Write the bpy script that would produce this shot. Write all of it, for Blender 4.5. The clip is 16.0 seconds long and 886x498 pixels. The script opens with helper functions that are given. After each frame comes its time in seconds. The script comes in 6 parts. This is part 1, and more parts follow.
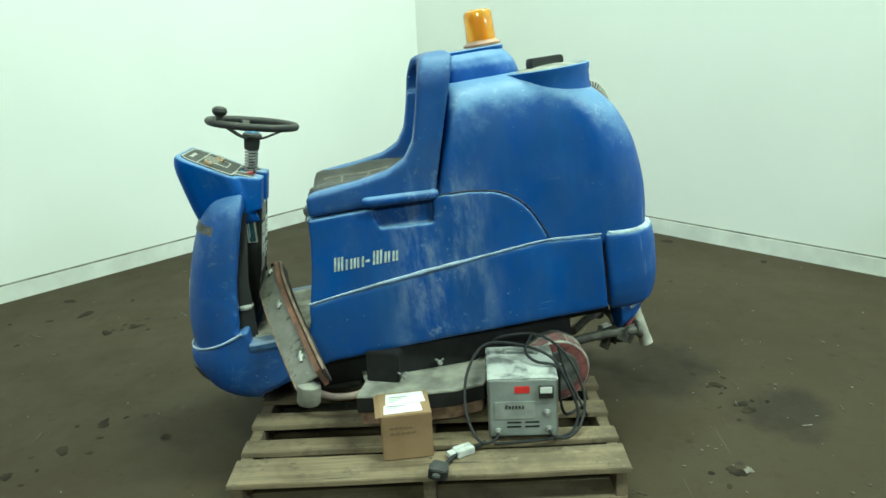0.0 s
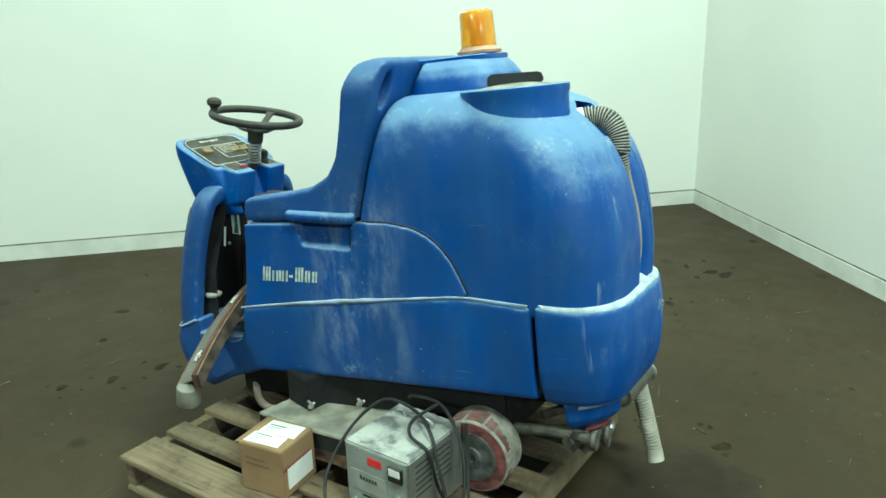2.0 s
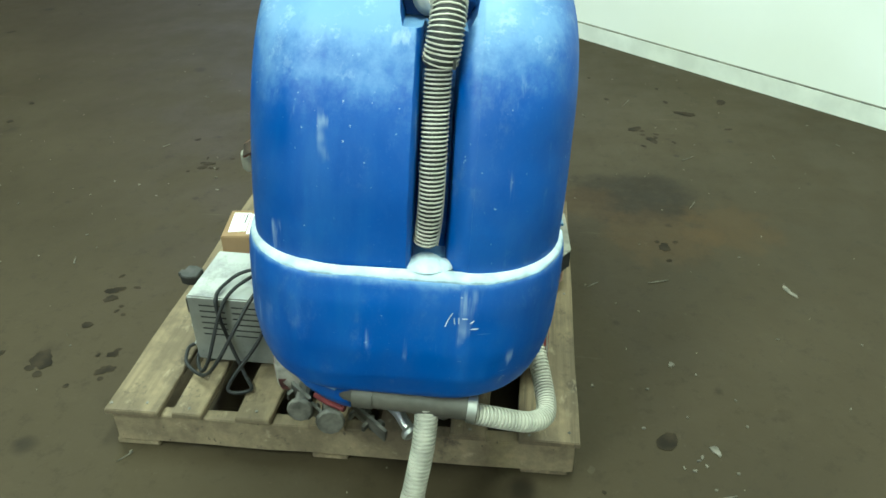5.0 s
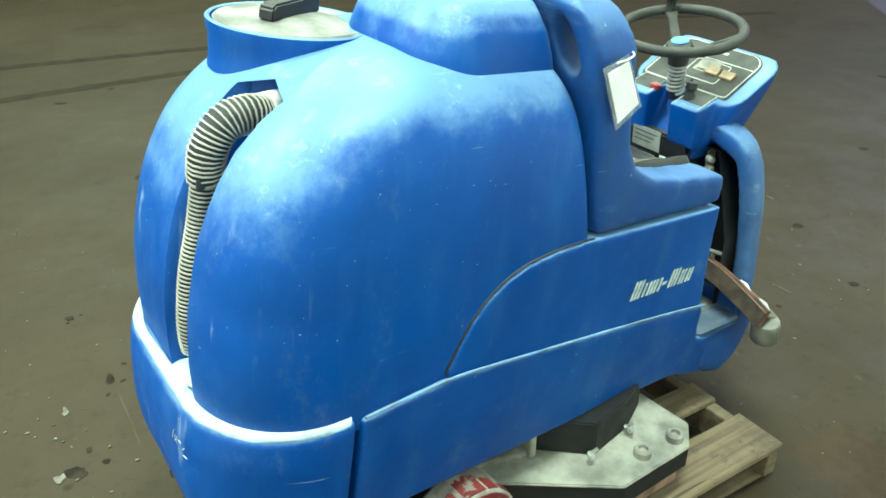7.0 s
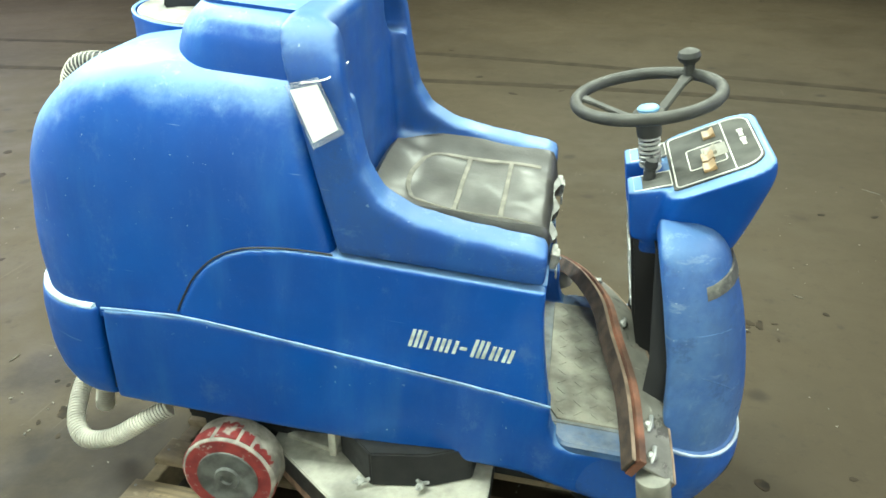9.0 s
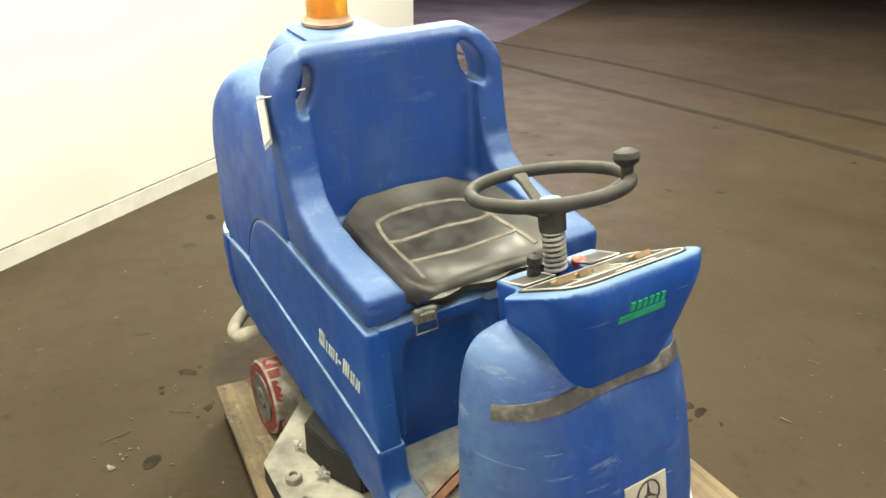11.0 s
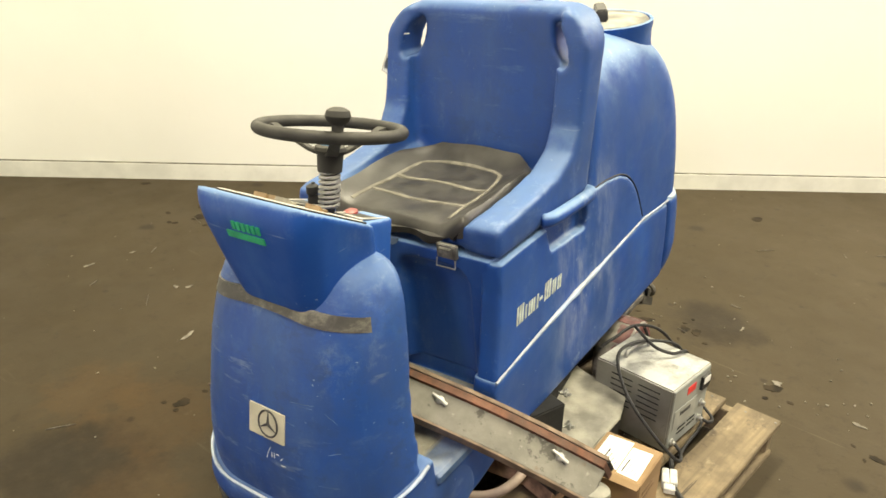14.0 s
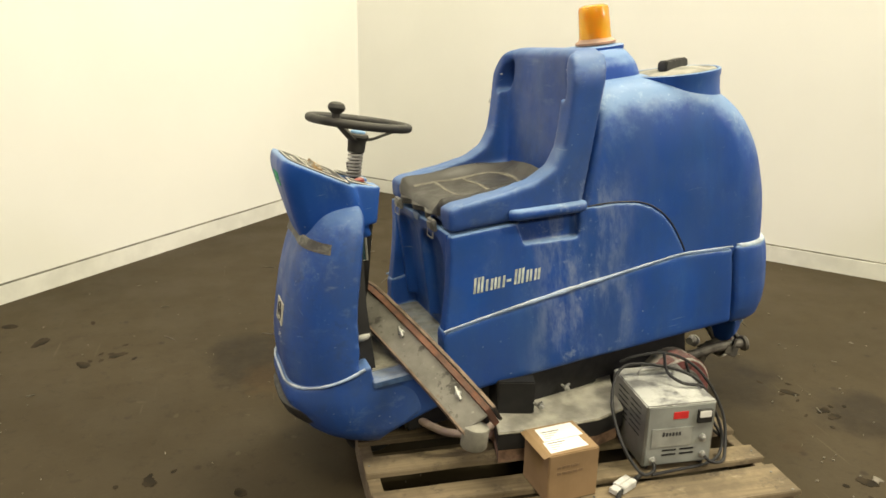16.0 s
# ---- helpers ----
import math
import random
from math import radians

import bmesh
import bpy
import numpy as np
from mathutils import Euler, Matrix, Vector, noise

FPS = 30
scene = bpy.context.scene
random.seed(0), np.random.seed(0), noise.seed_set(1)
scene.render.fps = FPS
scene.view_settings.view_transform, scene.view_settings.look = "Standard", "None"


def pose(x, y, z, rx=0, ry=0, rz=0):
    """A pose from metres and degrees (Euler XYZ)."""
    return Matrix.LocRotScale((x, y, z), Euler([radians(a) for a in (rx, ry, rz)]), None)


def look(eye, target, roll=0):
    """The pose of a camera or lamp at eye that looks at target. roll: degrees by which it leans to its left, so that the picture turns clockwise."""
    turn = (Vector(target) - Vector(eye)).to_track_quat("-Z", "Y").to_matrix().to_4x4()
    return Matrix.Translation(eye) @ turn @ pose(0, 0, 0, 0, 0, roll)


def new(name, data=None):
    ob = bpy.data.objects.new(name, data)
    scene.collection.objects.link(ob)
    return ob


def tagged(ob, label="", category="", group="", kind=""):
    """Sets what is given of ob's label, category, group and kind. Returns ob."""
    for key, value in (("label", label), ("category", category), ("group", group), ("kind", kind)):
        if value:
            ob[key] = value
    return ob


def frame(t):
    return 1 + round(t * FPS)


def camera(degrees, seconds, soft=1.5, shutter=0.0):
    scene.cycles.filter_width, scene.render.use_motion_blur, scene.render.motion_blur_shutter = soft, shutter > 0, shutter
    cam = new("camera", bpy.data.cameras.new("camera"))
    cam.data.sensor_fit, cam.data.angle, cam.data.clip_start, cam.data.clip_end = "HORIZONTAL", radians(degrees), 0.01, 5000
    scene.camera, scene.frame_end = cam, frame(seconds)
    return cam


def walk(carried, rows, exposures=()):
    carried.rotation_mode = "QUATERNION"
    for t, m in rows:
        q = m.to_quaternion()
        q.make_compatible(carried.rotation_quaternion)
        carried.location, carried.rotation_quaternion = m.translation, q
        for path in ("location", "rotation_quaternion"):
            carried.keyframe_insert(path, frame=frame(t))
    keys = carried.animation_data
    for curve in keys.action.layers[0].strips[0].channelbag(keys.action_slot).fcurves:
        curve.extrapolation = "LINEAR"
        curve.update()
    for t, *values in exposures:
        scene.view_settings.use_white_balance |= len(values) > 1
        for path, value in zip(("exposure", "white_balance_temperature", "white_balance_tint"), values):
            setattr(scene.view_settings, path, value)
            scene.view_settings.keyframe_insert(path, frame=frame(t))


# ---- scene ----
cam = camera(59.0, 16.0, soft=1.6)
PATH = [
    (0, (0.24, -2.755, 1.563), (0.227, -0.849, 0.958), -2.8),
    (0.5, (0.642, -2.592, 1.548), (0.38, -0.7, 0.957), -1.8),
    (1, (1.056, -2.436, 1.536), (0.531, -0.599, 0.943), -1.4),
    (1.5, (1.441, -2.21, 1.549), (0.637, -0.48, 0.947), -1.6),
    (2, (1.711, -1.889, 1.579), (0.643, -0.317, 0.956), -1.8),
    (2.5, (2.048, -1.554, 1.573), (0.743, -0.155, 0.99), -1.2),
    (3, (2.19, -1.182, 1.559), (0.688, -0.015, 0.942), -1.0),
    (3.5, (2.312, -0.814, 1.55), (0.649, 0.066, 0.871), -0.4),
    (4, (2.434, -0.387, 1.565), (0.686, 0.155, 0.758), -0.6),
    (4.2, (2.413, -0.201, 1.551), (0.655, 0.183, 0.678), -0.8),
    (6.3, (1.64, 1.271, 1.626), (0.314, 0.17, 0.611), -1.3),
    (6.5, (1.521, 1.376, 1.638), (0.299, 0.127, 0.665), -1.8),
    (7, (1.171, 1.536, 1.619), (0.237, 0.034, 0.684), -0.5),
    (7.5, (0.799, 1.726, 1.611), (0.112, 0.061, 0.742), 1.4),
    (8, (0.395, 1.871, 1.596), (0.092, 0.081, 0.756), 0.3),
    (8.5, (0.0, 1.851, 1.616), (0.084, 0.048, 0.753), -0.4),
    (9, (-0.46, 1.852, 1.605), (0.015, 0.111, 0.741), -0.6),
    (9.5, (-0.811, 1.708, 1.588), (0.025, 0.105, 0.732), -0.6),
    (9.7, (-0.926, 1.628, 1.608), (0.046, 0.106, 0.75), -0.2),
    (11.8, (-1.927, 0.395, 1.641), (-0.139, 0.178, 0.771), 1.0),
    (12, (-1.937, 0.256, 1.617), (-0.172, 0.19, 0.678), 1.0),
    (12.5, (-1.907, -0.098, 1.636), (-0.213, 0.152, 0.602), 1.4),
    (13, (-1.895, -0.518, 1.627), (-0.247, 0.062, 0.653), 1.0),
    (13.5, (-1.75, -0.852, 1.6), (-0.201, 0.064, 0.727), 0.9),
    (14, (-1.528, -1.158, 1.616), (-0.146, 0.044, 0.812), 2.1),
    (14.5, (-1.287, -1.529, 1.628), (-0.142, -0.06, 0.9), 1.3),
    (15, (-1.021, -1.722, 1.601), (-0.095, -0.084, 0.924), 2.3),
    (15.5, (-0.783, -2.001, 1.583), (-0.135, -0.233, 0.911), 2.1),
    (16, (-0.777, -2.335, 1.564), (-0.322, -0.491, 0.936), 0.9),
]
EXPOSURES = [
    (0.0, -0.43, 6050, -34), (2.2, -0.44, 6080, -33), (3.0, -0.52, 6100, -33), (4.2, -0.42, 6100, -32), (6.3, 0.17, 6050, -28), (7.0, 0.22, 6050, -27), (8.0, 0.46, 6150, -22), (9.0, 0.56, 6350, -16), (9.7, 0.58, 6800, -9),
    (11.8, 0.12, 8500, 0), (12.5, 0.29, 8600, 0), (13.2, 0.32, 8600, 0), (14.0, 0.14, 8700, 0), (15.0, -0.18, 8700, 0), (16.0, -0.32, 8700, 0),
]
walk(cam, [(t, look(eye, target, roll)) for t, eye, target, roll in PATH], EXPOSURES)

# ---- world and lamps ----
world = bpy.data.worlds.new("hall_air")
world.use_nodes = True
world.node_tree.nodes["Background"].inputs[0].default_value = (0.75, 0.85, 1.0, 1)
world.node_tree.nodes["Background"].inputs[1].default_value = 0.25
scene.world = world


def area(name, eye, target, sx, sy, watts, colour=(1, 1, 1)):
    data = bpy.data.lights.new(name, "AREA")
    data.shape, data.size, data.size_y, data.energy, data.color = "RECTANGLE", sx, sy, watts, colour
    ob = new(name, data)
    ob.matrix_world = look(eye, target)
    return ob


# unseen lamps that stand in for the hall's overhead light
area("stand_in_lamp", (-1.6, -2.2, 5.4), (-1.6, -2.2, 0), 2.4, 0.6, 232, (1.0, 0.98, 0.94))
area("stand_in_lamp", (0.8, 1.1, 5.4), (0.8, 1.1, 0), 2.4, 0.6, 296, (1.0, 0.98, 0.94))
area("stand_in_lamp", (4.1, -2.0, 5.4), (4.1, -2.0, 0), 2.4, 0.6, 475, (1.0, 0.98, 0.94))
# added to brighten the far southern floor
area("stand_in_lamp", (-0.5, -8.0, 5.4), (-0.5, -8.0, 0), 2.4, 0.6, 480, (1.0, 0.97, 0.90))
# violet pair added for the glow past the partitions, its source unseen
area("stand_in_lamp", (-9.0, -3.0, 5.4), (-9.0, -3.0, 0), 2.4, 0.6, 570, (0.72, 0.66, 1.0))
area("stand_in_lamp", (9.5, -6.0, 5.4), (9.5, -6.0, 0), 2.4, 0.6, 850, (0.75, 0.70, 1.0))

# ---- materials ----


class Nodes:
    """Short hand for building node trees."""

    def __init__(self, name, rough=0.5, metal=0.0):
        self.mat = bpy.data.materials.new(name)
        self.mat.use_nodes = True
        self.t = self.mat.node_tree
        self.b = self.t.nodes["Principled BSDF"]
        self.b.inputs["Roughness"].default_value = rough
        self.b.inputs["Metallic"].default_value = metal
        self.co = self.t.nodes.new("ShaderNodeTexCoord").outputs["Object"]

    def put(self, socket, value):
        if isinstance(value, bpy.types.NodeSocket):
            self.t.links.new(value, socket)
        elif isinstance(value, tuple) and len(value) == 3 and socket.type == "RGBA":
            socket.default_value = (*value, 1)
        else:
            socket.default_value = value

    def scaled(self, sx, sy, sz):
        m = self.t.nodes.new("ShaderNodeMapping")
        m.inputs["Scale"].default_value = (sx, sy, sz)
        self.put(m.inputs["Vector"], self.co)
        return m.outputs[0]

    def noise(self, scale, detail=4, rough=0.55, stretch=None):
        n = self.t.nodes.new("ShaderNodeTexNoise")
        n.inputs["Scale"].default_value, n.inputs["Detail"].default_value, n.inputs["Roughness"].default_value = scale, detail, rough
        self.put(n.inputs["Vector"], self.scaled(*stretch) if stretch else self.co)
        return n.outputs["Fac"]

    def ramp(self, value, a, b, lo=0.0, hi=1.0):
        n = self.t.nodes.new("ShaderNodeMapRange")
        n.interpolation_type = "SMOOTHSTEP"
        self.put(n.inputs[0], value)
        for k, v in zip(range(1, 5), (a, b, lo, hi)):
            n.inputs[k].default_value = v
        return n.outputs[0]

    def math(self, op, a, b=0.0):
        n = self.t.nodes.new("ShaderNodeMath")
        n.operation = op
        self.put(n.inputs[0], a), self.put(n.inputs[1], b)
        return n.outputs[0]

    def mix(self, f, a, b):
        n = self.t.nodes.new("ShaderNodeMix")
        n.data_type = "RGBA"
        self.put(n.inputs[0], f), self.put(n.inputs[6], a), self.put(n.inputs[7], b)
        return n.outputs[2]

    def up(self):
        """How far a surface looks up, 0 to 1."""
        g, s = self.t.nodes.new("ShaderNodeNewGeometry"), self.t.nodes.new("ShaderNodeSeparateXYZ")
        self.put(s.inputs[0], g.outputs["Normal"])
        return s.outputs[2]

    def axis(self, k):
        s = self.t.nodes.new("ShaderNodeSeparateXYZ")
        self.put(s.inputs[0], self.co)
        return s.outputs[k]

    def each(self):
        return self.t.nodes.new("ShaderNodeObjectInfo").outputs["Random"]

    def bump(self, value, strength, distance=0.01):
        n = self.t.nodes.new("ShaderNodeBump")
        n.inputs["Strength"].default_value, n.inputs["Distance"].default_value = strength, distance
        self.put(n.inputs["Height"], value)
        self.put(self.b.inputs["Normal"], n.outputs[0])

    def done(self, colour, rough=None):
        self.put(self.b.inputs["Base Color"], colour)
        if rough is not None:
            self.put(self.b.inputs["Roughness"], rough)
        return self.mat


def simple(name, colour, rough=0.5, metal=0.0, vary=0.25, scale=9.0, bump=0.1, dust=0.0, powder=(0.55, 0.54, 0.5)):
    """A surface with two scales of stain and grain; dust settles on what looks up."""
    n = Nodes(name, rough, metal)
    dark = tuple(c * (1 - vary) for c in colour)
    light = tuple(min(1, c * (1 + vary)) for c in colour)
    c = n.mix(n.ramp(n.noise(scale), 0.3, 0.7), dark, light)
    grain = n.noise(scale * 14, 3)
    c = n.mix(n.ramp(grain, 0.55, 0.8, 0, 0.35), c, dark)
    if dust:
        d = n.math("MULTIPLY", n.ramp(n.up(), 0.2, 0.95), n.ramp(n.noise(scale * 1.7, 6), 0.25, 0.75, 0.3, 1.0))
        c = n.mix(n.math("MULTIPLY", d, dust), c, powder)
    if bump:
        n.bump(grain, bump, 0.003)
    return n.done(c, n.ramp(n.noise(scale * 2), 0.3, 0.7, max(0, rough - 0.08), min(1, rough + 0.1)))


def blue_plastic(name, worn=1.0, dust=0.6, chalk=0.0):
    """Moulded blue plastic; worn tells how much pale bloom and scuffing it carries, dust how much powder lies on it, chalk how white one rubbed side is."""
    n = Nodes(name, 0.45)
    n.b.inputs["Specular IOR Level"].default_value = 0.38
    c = n.mix(n.ramp(n.noise(3.0, 5), 0.3, 0.75), (0.0024, 0.050, 0.268), (0.0036, 0.073, 0.352))
    scuff = n.ramp(n.noise(30, 4, 0.7, (1, 1, 0.25)), 0.60, 0.82, 0, 0.22 * worn)
    c = n.mix(scuff, c, (0.06, 0.17, 0.46))
    fine = n.ramp(n.noise(160, 2), 0.62, 0.8, 0, 0.14)
    c = n.mix(fine, c, (0.10, 0.20, 0.43))
    # chalky bloom and rubbed patches over the flanks
    bloom = n.ramp(n.noise(4.5, 8, 0.68, (1, 1, 0.55)), 0.47, 0.72, 0, min(0.5, 0.24 * worn))
    c = n.mix(bloom, c, (0.09, 0.18, 0.38))
    rub = n.ramp(n.noise(9, 9, 0.78, (1, 1, 0.6)), 0.55, 0.68, 0, min(0.45, 0.20 * worn))
    c = n.mix(rub, c, (0.24, 0.33, 0.45))
    c = n.mix(n.ramp(n.noise(6, 7, 0.7), 0.58, 0.72, 0, min(0.5, 0.3 * worn)), c, (0.002, 0.030, 0.16))
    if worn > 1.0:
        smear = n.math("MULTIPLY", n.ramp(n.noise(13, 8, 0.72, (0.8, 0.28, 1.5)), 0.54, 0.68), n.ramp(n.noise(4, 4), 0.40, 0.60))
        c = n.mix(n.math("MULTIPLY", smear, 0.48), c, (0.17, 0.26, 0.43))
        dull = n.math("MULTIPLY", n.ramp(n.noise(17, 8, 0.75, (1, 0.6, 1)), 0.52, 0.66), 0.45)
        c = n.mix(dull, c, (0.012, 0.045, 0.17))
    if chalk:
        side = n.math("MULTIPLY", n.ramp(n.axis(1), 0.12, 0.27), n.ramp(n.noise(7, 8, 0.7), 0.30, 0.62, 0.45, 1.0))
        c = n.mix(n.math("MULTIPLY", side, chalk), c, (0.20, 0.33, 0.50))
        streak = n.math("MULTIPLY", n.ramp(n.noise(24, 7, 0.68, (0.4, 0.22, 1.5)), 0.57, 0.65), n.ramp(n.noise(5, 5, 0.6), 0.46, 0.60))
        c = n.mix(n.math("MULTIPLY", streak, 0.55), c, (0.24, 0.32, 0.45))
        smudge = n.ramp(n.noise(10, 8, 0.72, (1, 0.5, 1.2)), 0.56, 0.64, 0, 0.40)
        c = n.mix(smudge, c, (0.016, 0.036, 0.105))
    # short pale scratches, lying and slanting
    mark = n.math("MULTIPLY", n.ramp(n.noise(60, 2, 0.4, (0.12, 0.12, 2.4)), 0.735, 0.765), n.ramp(n.noise(6.0, 3), 0.50, 0.62))
    c = n.mix(n.math("MULTIPLY", mark, 0.36), c, (0.42, 0.50, 0.60))
    # soft upright wipe marks, and a noise-broken greyer blue on the -y flank
    wipe = n.ramp(n.noise(9, 6, 0.6, (1, 1, 0.16)), 0.50, 0.70, 0, 0.22)
    c = n.mix(wipe, c, (0.05, 0.16, 0.40))
    greyed = n.math("MULTIPLY", n.ramp(n.axis(1), -0.20, -0.32), n.ramp(n.noise(5, 8, 0.7, (1, 1, 0.6)), 0.36, 0.62, 0.10, 0.60))
    c = n.mix(greyed, c, (0.022, 0.068, 0.205))
    if worn > 1.0:
        c = n.mix(n.ramp(n.noise(7, 9, 0.74, (1, 1, 0.7)), 0.40, 0.64, 0.24, 0.54), c, (0.036, 0.070, 0.170))
    # small flecks of spattered powder
    fleck = n.math("MULTIPLY", n.ramp(n.noise(95, 2, 0.5), 0.73, 0.77), n.ramp(n.noise(3.7, 4), 0.46, 0.60))
    c = n.mix(n.math("MULTIPLY", fleck, 0.6), c, (0.46, 0.54, 0.60))
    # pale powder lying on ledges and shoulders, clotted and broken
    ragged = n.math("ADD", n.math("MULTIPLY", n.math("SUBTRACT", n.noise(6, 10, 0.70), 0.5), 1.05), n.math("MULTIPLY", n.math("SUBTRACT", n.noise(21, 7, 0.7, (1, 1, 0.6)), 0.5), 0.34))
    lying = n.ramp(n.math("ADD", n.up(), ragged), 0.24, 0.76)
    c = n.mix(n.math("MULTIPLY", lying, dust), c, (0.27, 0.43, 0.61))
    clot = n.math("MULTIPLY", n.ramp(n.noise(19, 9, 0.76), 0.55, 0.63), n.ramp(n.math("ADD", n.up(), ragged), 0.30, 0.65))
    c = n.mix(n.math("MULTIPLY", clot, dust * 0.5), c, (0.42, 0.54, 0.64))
    # dried runs of cleaning powder below the grip on one flank, and a few down the rear
    flank = n.math("MULTIPLY", n.ramp(n.axis(1), -0.24, -0.30), n.math("MULTIPLY", n.ramp(n.axis(0), 0.0, 0.22), n.ramp(n.axis(0), 0.52, 0.26)))
    runs = n.math("MULTIPLY", n.ramp(n.noise(17, 9, 0.68, (1, 1, 0.26)), 0.40, 0.68), n.ramp(n.noise(7, 8, 0.7, (1, 1, 0.5)), 0.40, 0.62))
    runs = n.math("MAXIMUM", runs, n.ramp(n.noise(19, 9, 0.76), 0.56, 0.66, 0, 0.7))
    c = n.mix(n.math("MULTIPLY", n.math("MULTIPLY", n.math("MULTIPLY", flank, n.ramp(n.axis(2), 1.06, 0.90)), runs), 0.54), c, (0.36, 0.43, 0.53))
    rear = n.math("MULTIPLY", n.ramp(n.axis(0), 0.90, 1.0), n.math("MULTIPLY", n.ramp(n.noise(34, 4, 0.5, (1, 1, 0.08)), 0.60, 0.72), n.ramp(n.noise(7, 3), 0.48, 0.60)))
    c = n.mix(n.math("MULTIPLY", rear, 0.40), c, (0.42, 0.52, 0.62))
    n.bump(n.noise(220, 2), 0.06, 0.002)
    return n.done(c, n.ramp(n.noise(11, 5), 0.3, 0.7, 0.40, 0.60))


def wood():
    n = Nodes("weathered_pallet_wood", 0.8)
    grain = n.noise(16, 6, 0.65, (0.12, 3.2, 3.2))
    c = n.mix(n.ramp(grain, 0.3, 0.7), (0.092, 0.069, 0.042), (0.245, 0.183, 0.110))
    c = n.mix(n.ramp(n.each(), 0.0, 1.0, 0.0, 0.6), c, (0.25, 0.195, 0.122))
    c = n.mix(n.ramp(n.noise(4, 8, 0.7), 0.44, 0.62, 0, 0.7), c, (0.10, 0.076, 0.048))
    c = n.mix(n.ramp(n.noise(9, 9, 0.76), 0.55, 0.66, 0, 0.75), c, (0.052, 0.040, 0.029))
    c = n.mix(n.ramp(n.noise(13, 8, 0.74, (0.6, 1, 1)), 0.58, 0.68, 0, 0.55), c, (0.33, 0.27, 0.185))
    crack = n.ramp(n.noise(30, 3, 0.5, (0.06, 2.2, 2.2)), 0.69, 0.73, 0, 0.85)
    c = n.mix(crack, c, (0.035, 0.026, 0.018))
    n.bump(grain, 0.5, 0.004)
    return n.done(c)


def concrete():
    n = Nodes("stained_concrete_floor", 0.7)
    n.b.inputs["Specular IOR Level"].default_value = 0.16
    c = n.mix(n.ramp(n.noise(0.55, 6), 0.3, 0.7), (0.039, 0.0295, 0.0168), (0.052, 0.0395, 0.0232))
    c = n.mix(n.ramp(n.noise(3.1, 6, 0.6), 0.45, 0.75, 0, 0.28), c, (0.060, 0.047, 0.0285))
    c = n.mix(n.ramp(n.noise(9, 6, 0.7, (1, 0.5, 1)), 0.55, 0.8, 0, 0.35), c, (0.068, 0.052, 0.032))
    c = n.mix(n.ramp(n.noise(2.6, 7, 0.68), 0.60, 0.74, 0, 0.6), c, (0.017, 0.0125, 0.0085))
    c = n.mix(n.ramp(n.noise(1.3, 6, 0.65), 0.64, 0.8, 0, 0.36), c, (0.075, 0.042, 0.018))
    c = n.mix(n.ramp(n.noise(30, 4, 0.7), 0.68, 0.76, 0, 0.35), c, (0.10, 0.085, 0.064))
    scrape = n.math("MULTIPLY", n.ramp(n.noise(26, 3, 0.5, (0.10, 2.0, 1)), 0.70, 0.74), n.ramp(n.noise(1.7, 3), 0.5, 0.62))
    c = n.mix(n.math("MULTIPLY", scrape, 0.4), c, (0.085, 0.07, 0.05))
    c = n.mix(n.ramp(n.noise(15, 9, 0.78), 0.52, 0.66, 0, 0.50), c, (0.026, 0.020, 0.0122))
    c = n.mix(n.ramp(n.noise(42, 6, 0.7), 0.60, 0.70, 0, 0.30), c, (0.078, 0.062, 0.041))
    for stretch in ((2.0, 0.10, 1), (0.7, 0.7, 1)):
        line = n.math("MULTIPLY", n.ramp(n.noise(22, 2, 0.4, stretch), 0.71, 0.74), n.ramp(n.noise(1.3, 4), 0.48, 0.60))
        c = n.mix(n.math("MULTIPLY", line, 0.35), c, (0.095, 0.078, 0.055))
    # old spills, some oily and dark, some rusty, and a painted shadow beside the tail
    def spill_or_shade(px, py, r, scale, colour, most):
        d = n.math("SQRT", n.math("ADD", n.math("POWER", n.math("SUBTRACT", n.axis(0), px), 2.0), n.math("POWER", n.math("SUBTRACT", n.axis(1), py), 2.0)))
        ragged = n.math("ADD", d, n.math("MULTIPLY", n.math("SUBTRACT", n.noise(scale, 7, 0.65), 0.5), r * 1.6))
        f = n.math("MULTIPLY", n.ramp(ragged, r * 0.9, r * 0.45), n.ramp(n.noise(scale * 5, 5, 0.65), 0.25, 0.6, 0.6, 1.0))
        return n.mix(n.math("MULTIPLY", f, most), c, colour)
    # the first dark patch is the tail's shadow, painted into the floor
    for px, py, r in ((1.14, 0.32, 0.36), (-0.82, 0.92, 0.34), (1.5, -0.1, 0.26)):
        c = spill_or_shade(px, py, r, 4.0, (0.014, 0.0105, 0.0075), 0.66)
    for px, py, r in ((-0.50, 1.0, 0.30), (-0.58, 1.28, 0.26), (-0.72, 0.72, 0.22)):
        c = spill_or_shade(px, py, r, 9.0, (0.085, 0.048, 0.019), 0.28)
    # small round drips, soft at the rim
    v = n.t.nodes.new("ShaderNodeTexVoronoi")
    v.inputs["Scale"].default_value = 2.3
    n.put(v.inputs["Vector"], n.co)
    pick = n.t.nodes.new("ShaderNodeSeparateColor")
    n.put(pick.inputs[0], v.outputs["Color"])
    drip = n.math("ADD", v.outputs["Distance"], n.math("MULTIPLY", n.math("SUBTRACT", n.noise(11, 4), 0.5), 0.12))
    c = n.mix(n.math("MULTIPLY", n.ramp(drip, 0.13, 0.05), n.ramp(pick.outputs[0], 0.55, 0.60, 0, 0.65)), c, (0.014, 0.0105, 0.0075))
    w = n.t.nodes.new("ShaderNodeTexVoronoi")
    w.inputs["Scale"].default_value = 7.5
    n.put(w.inputs["Vector"], n.co)
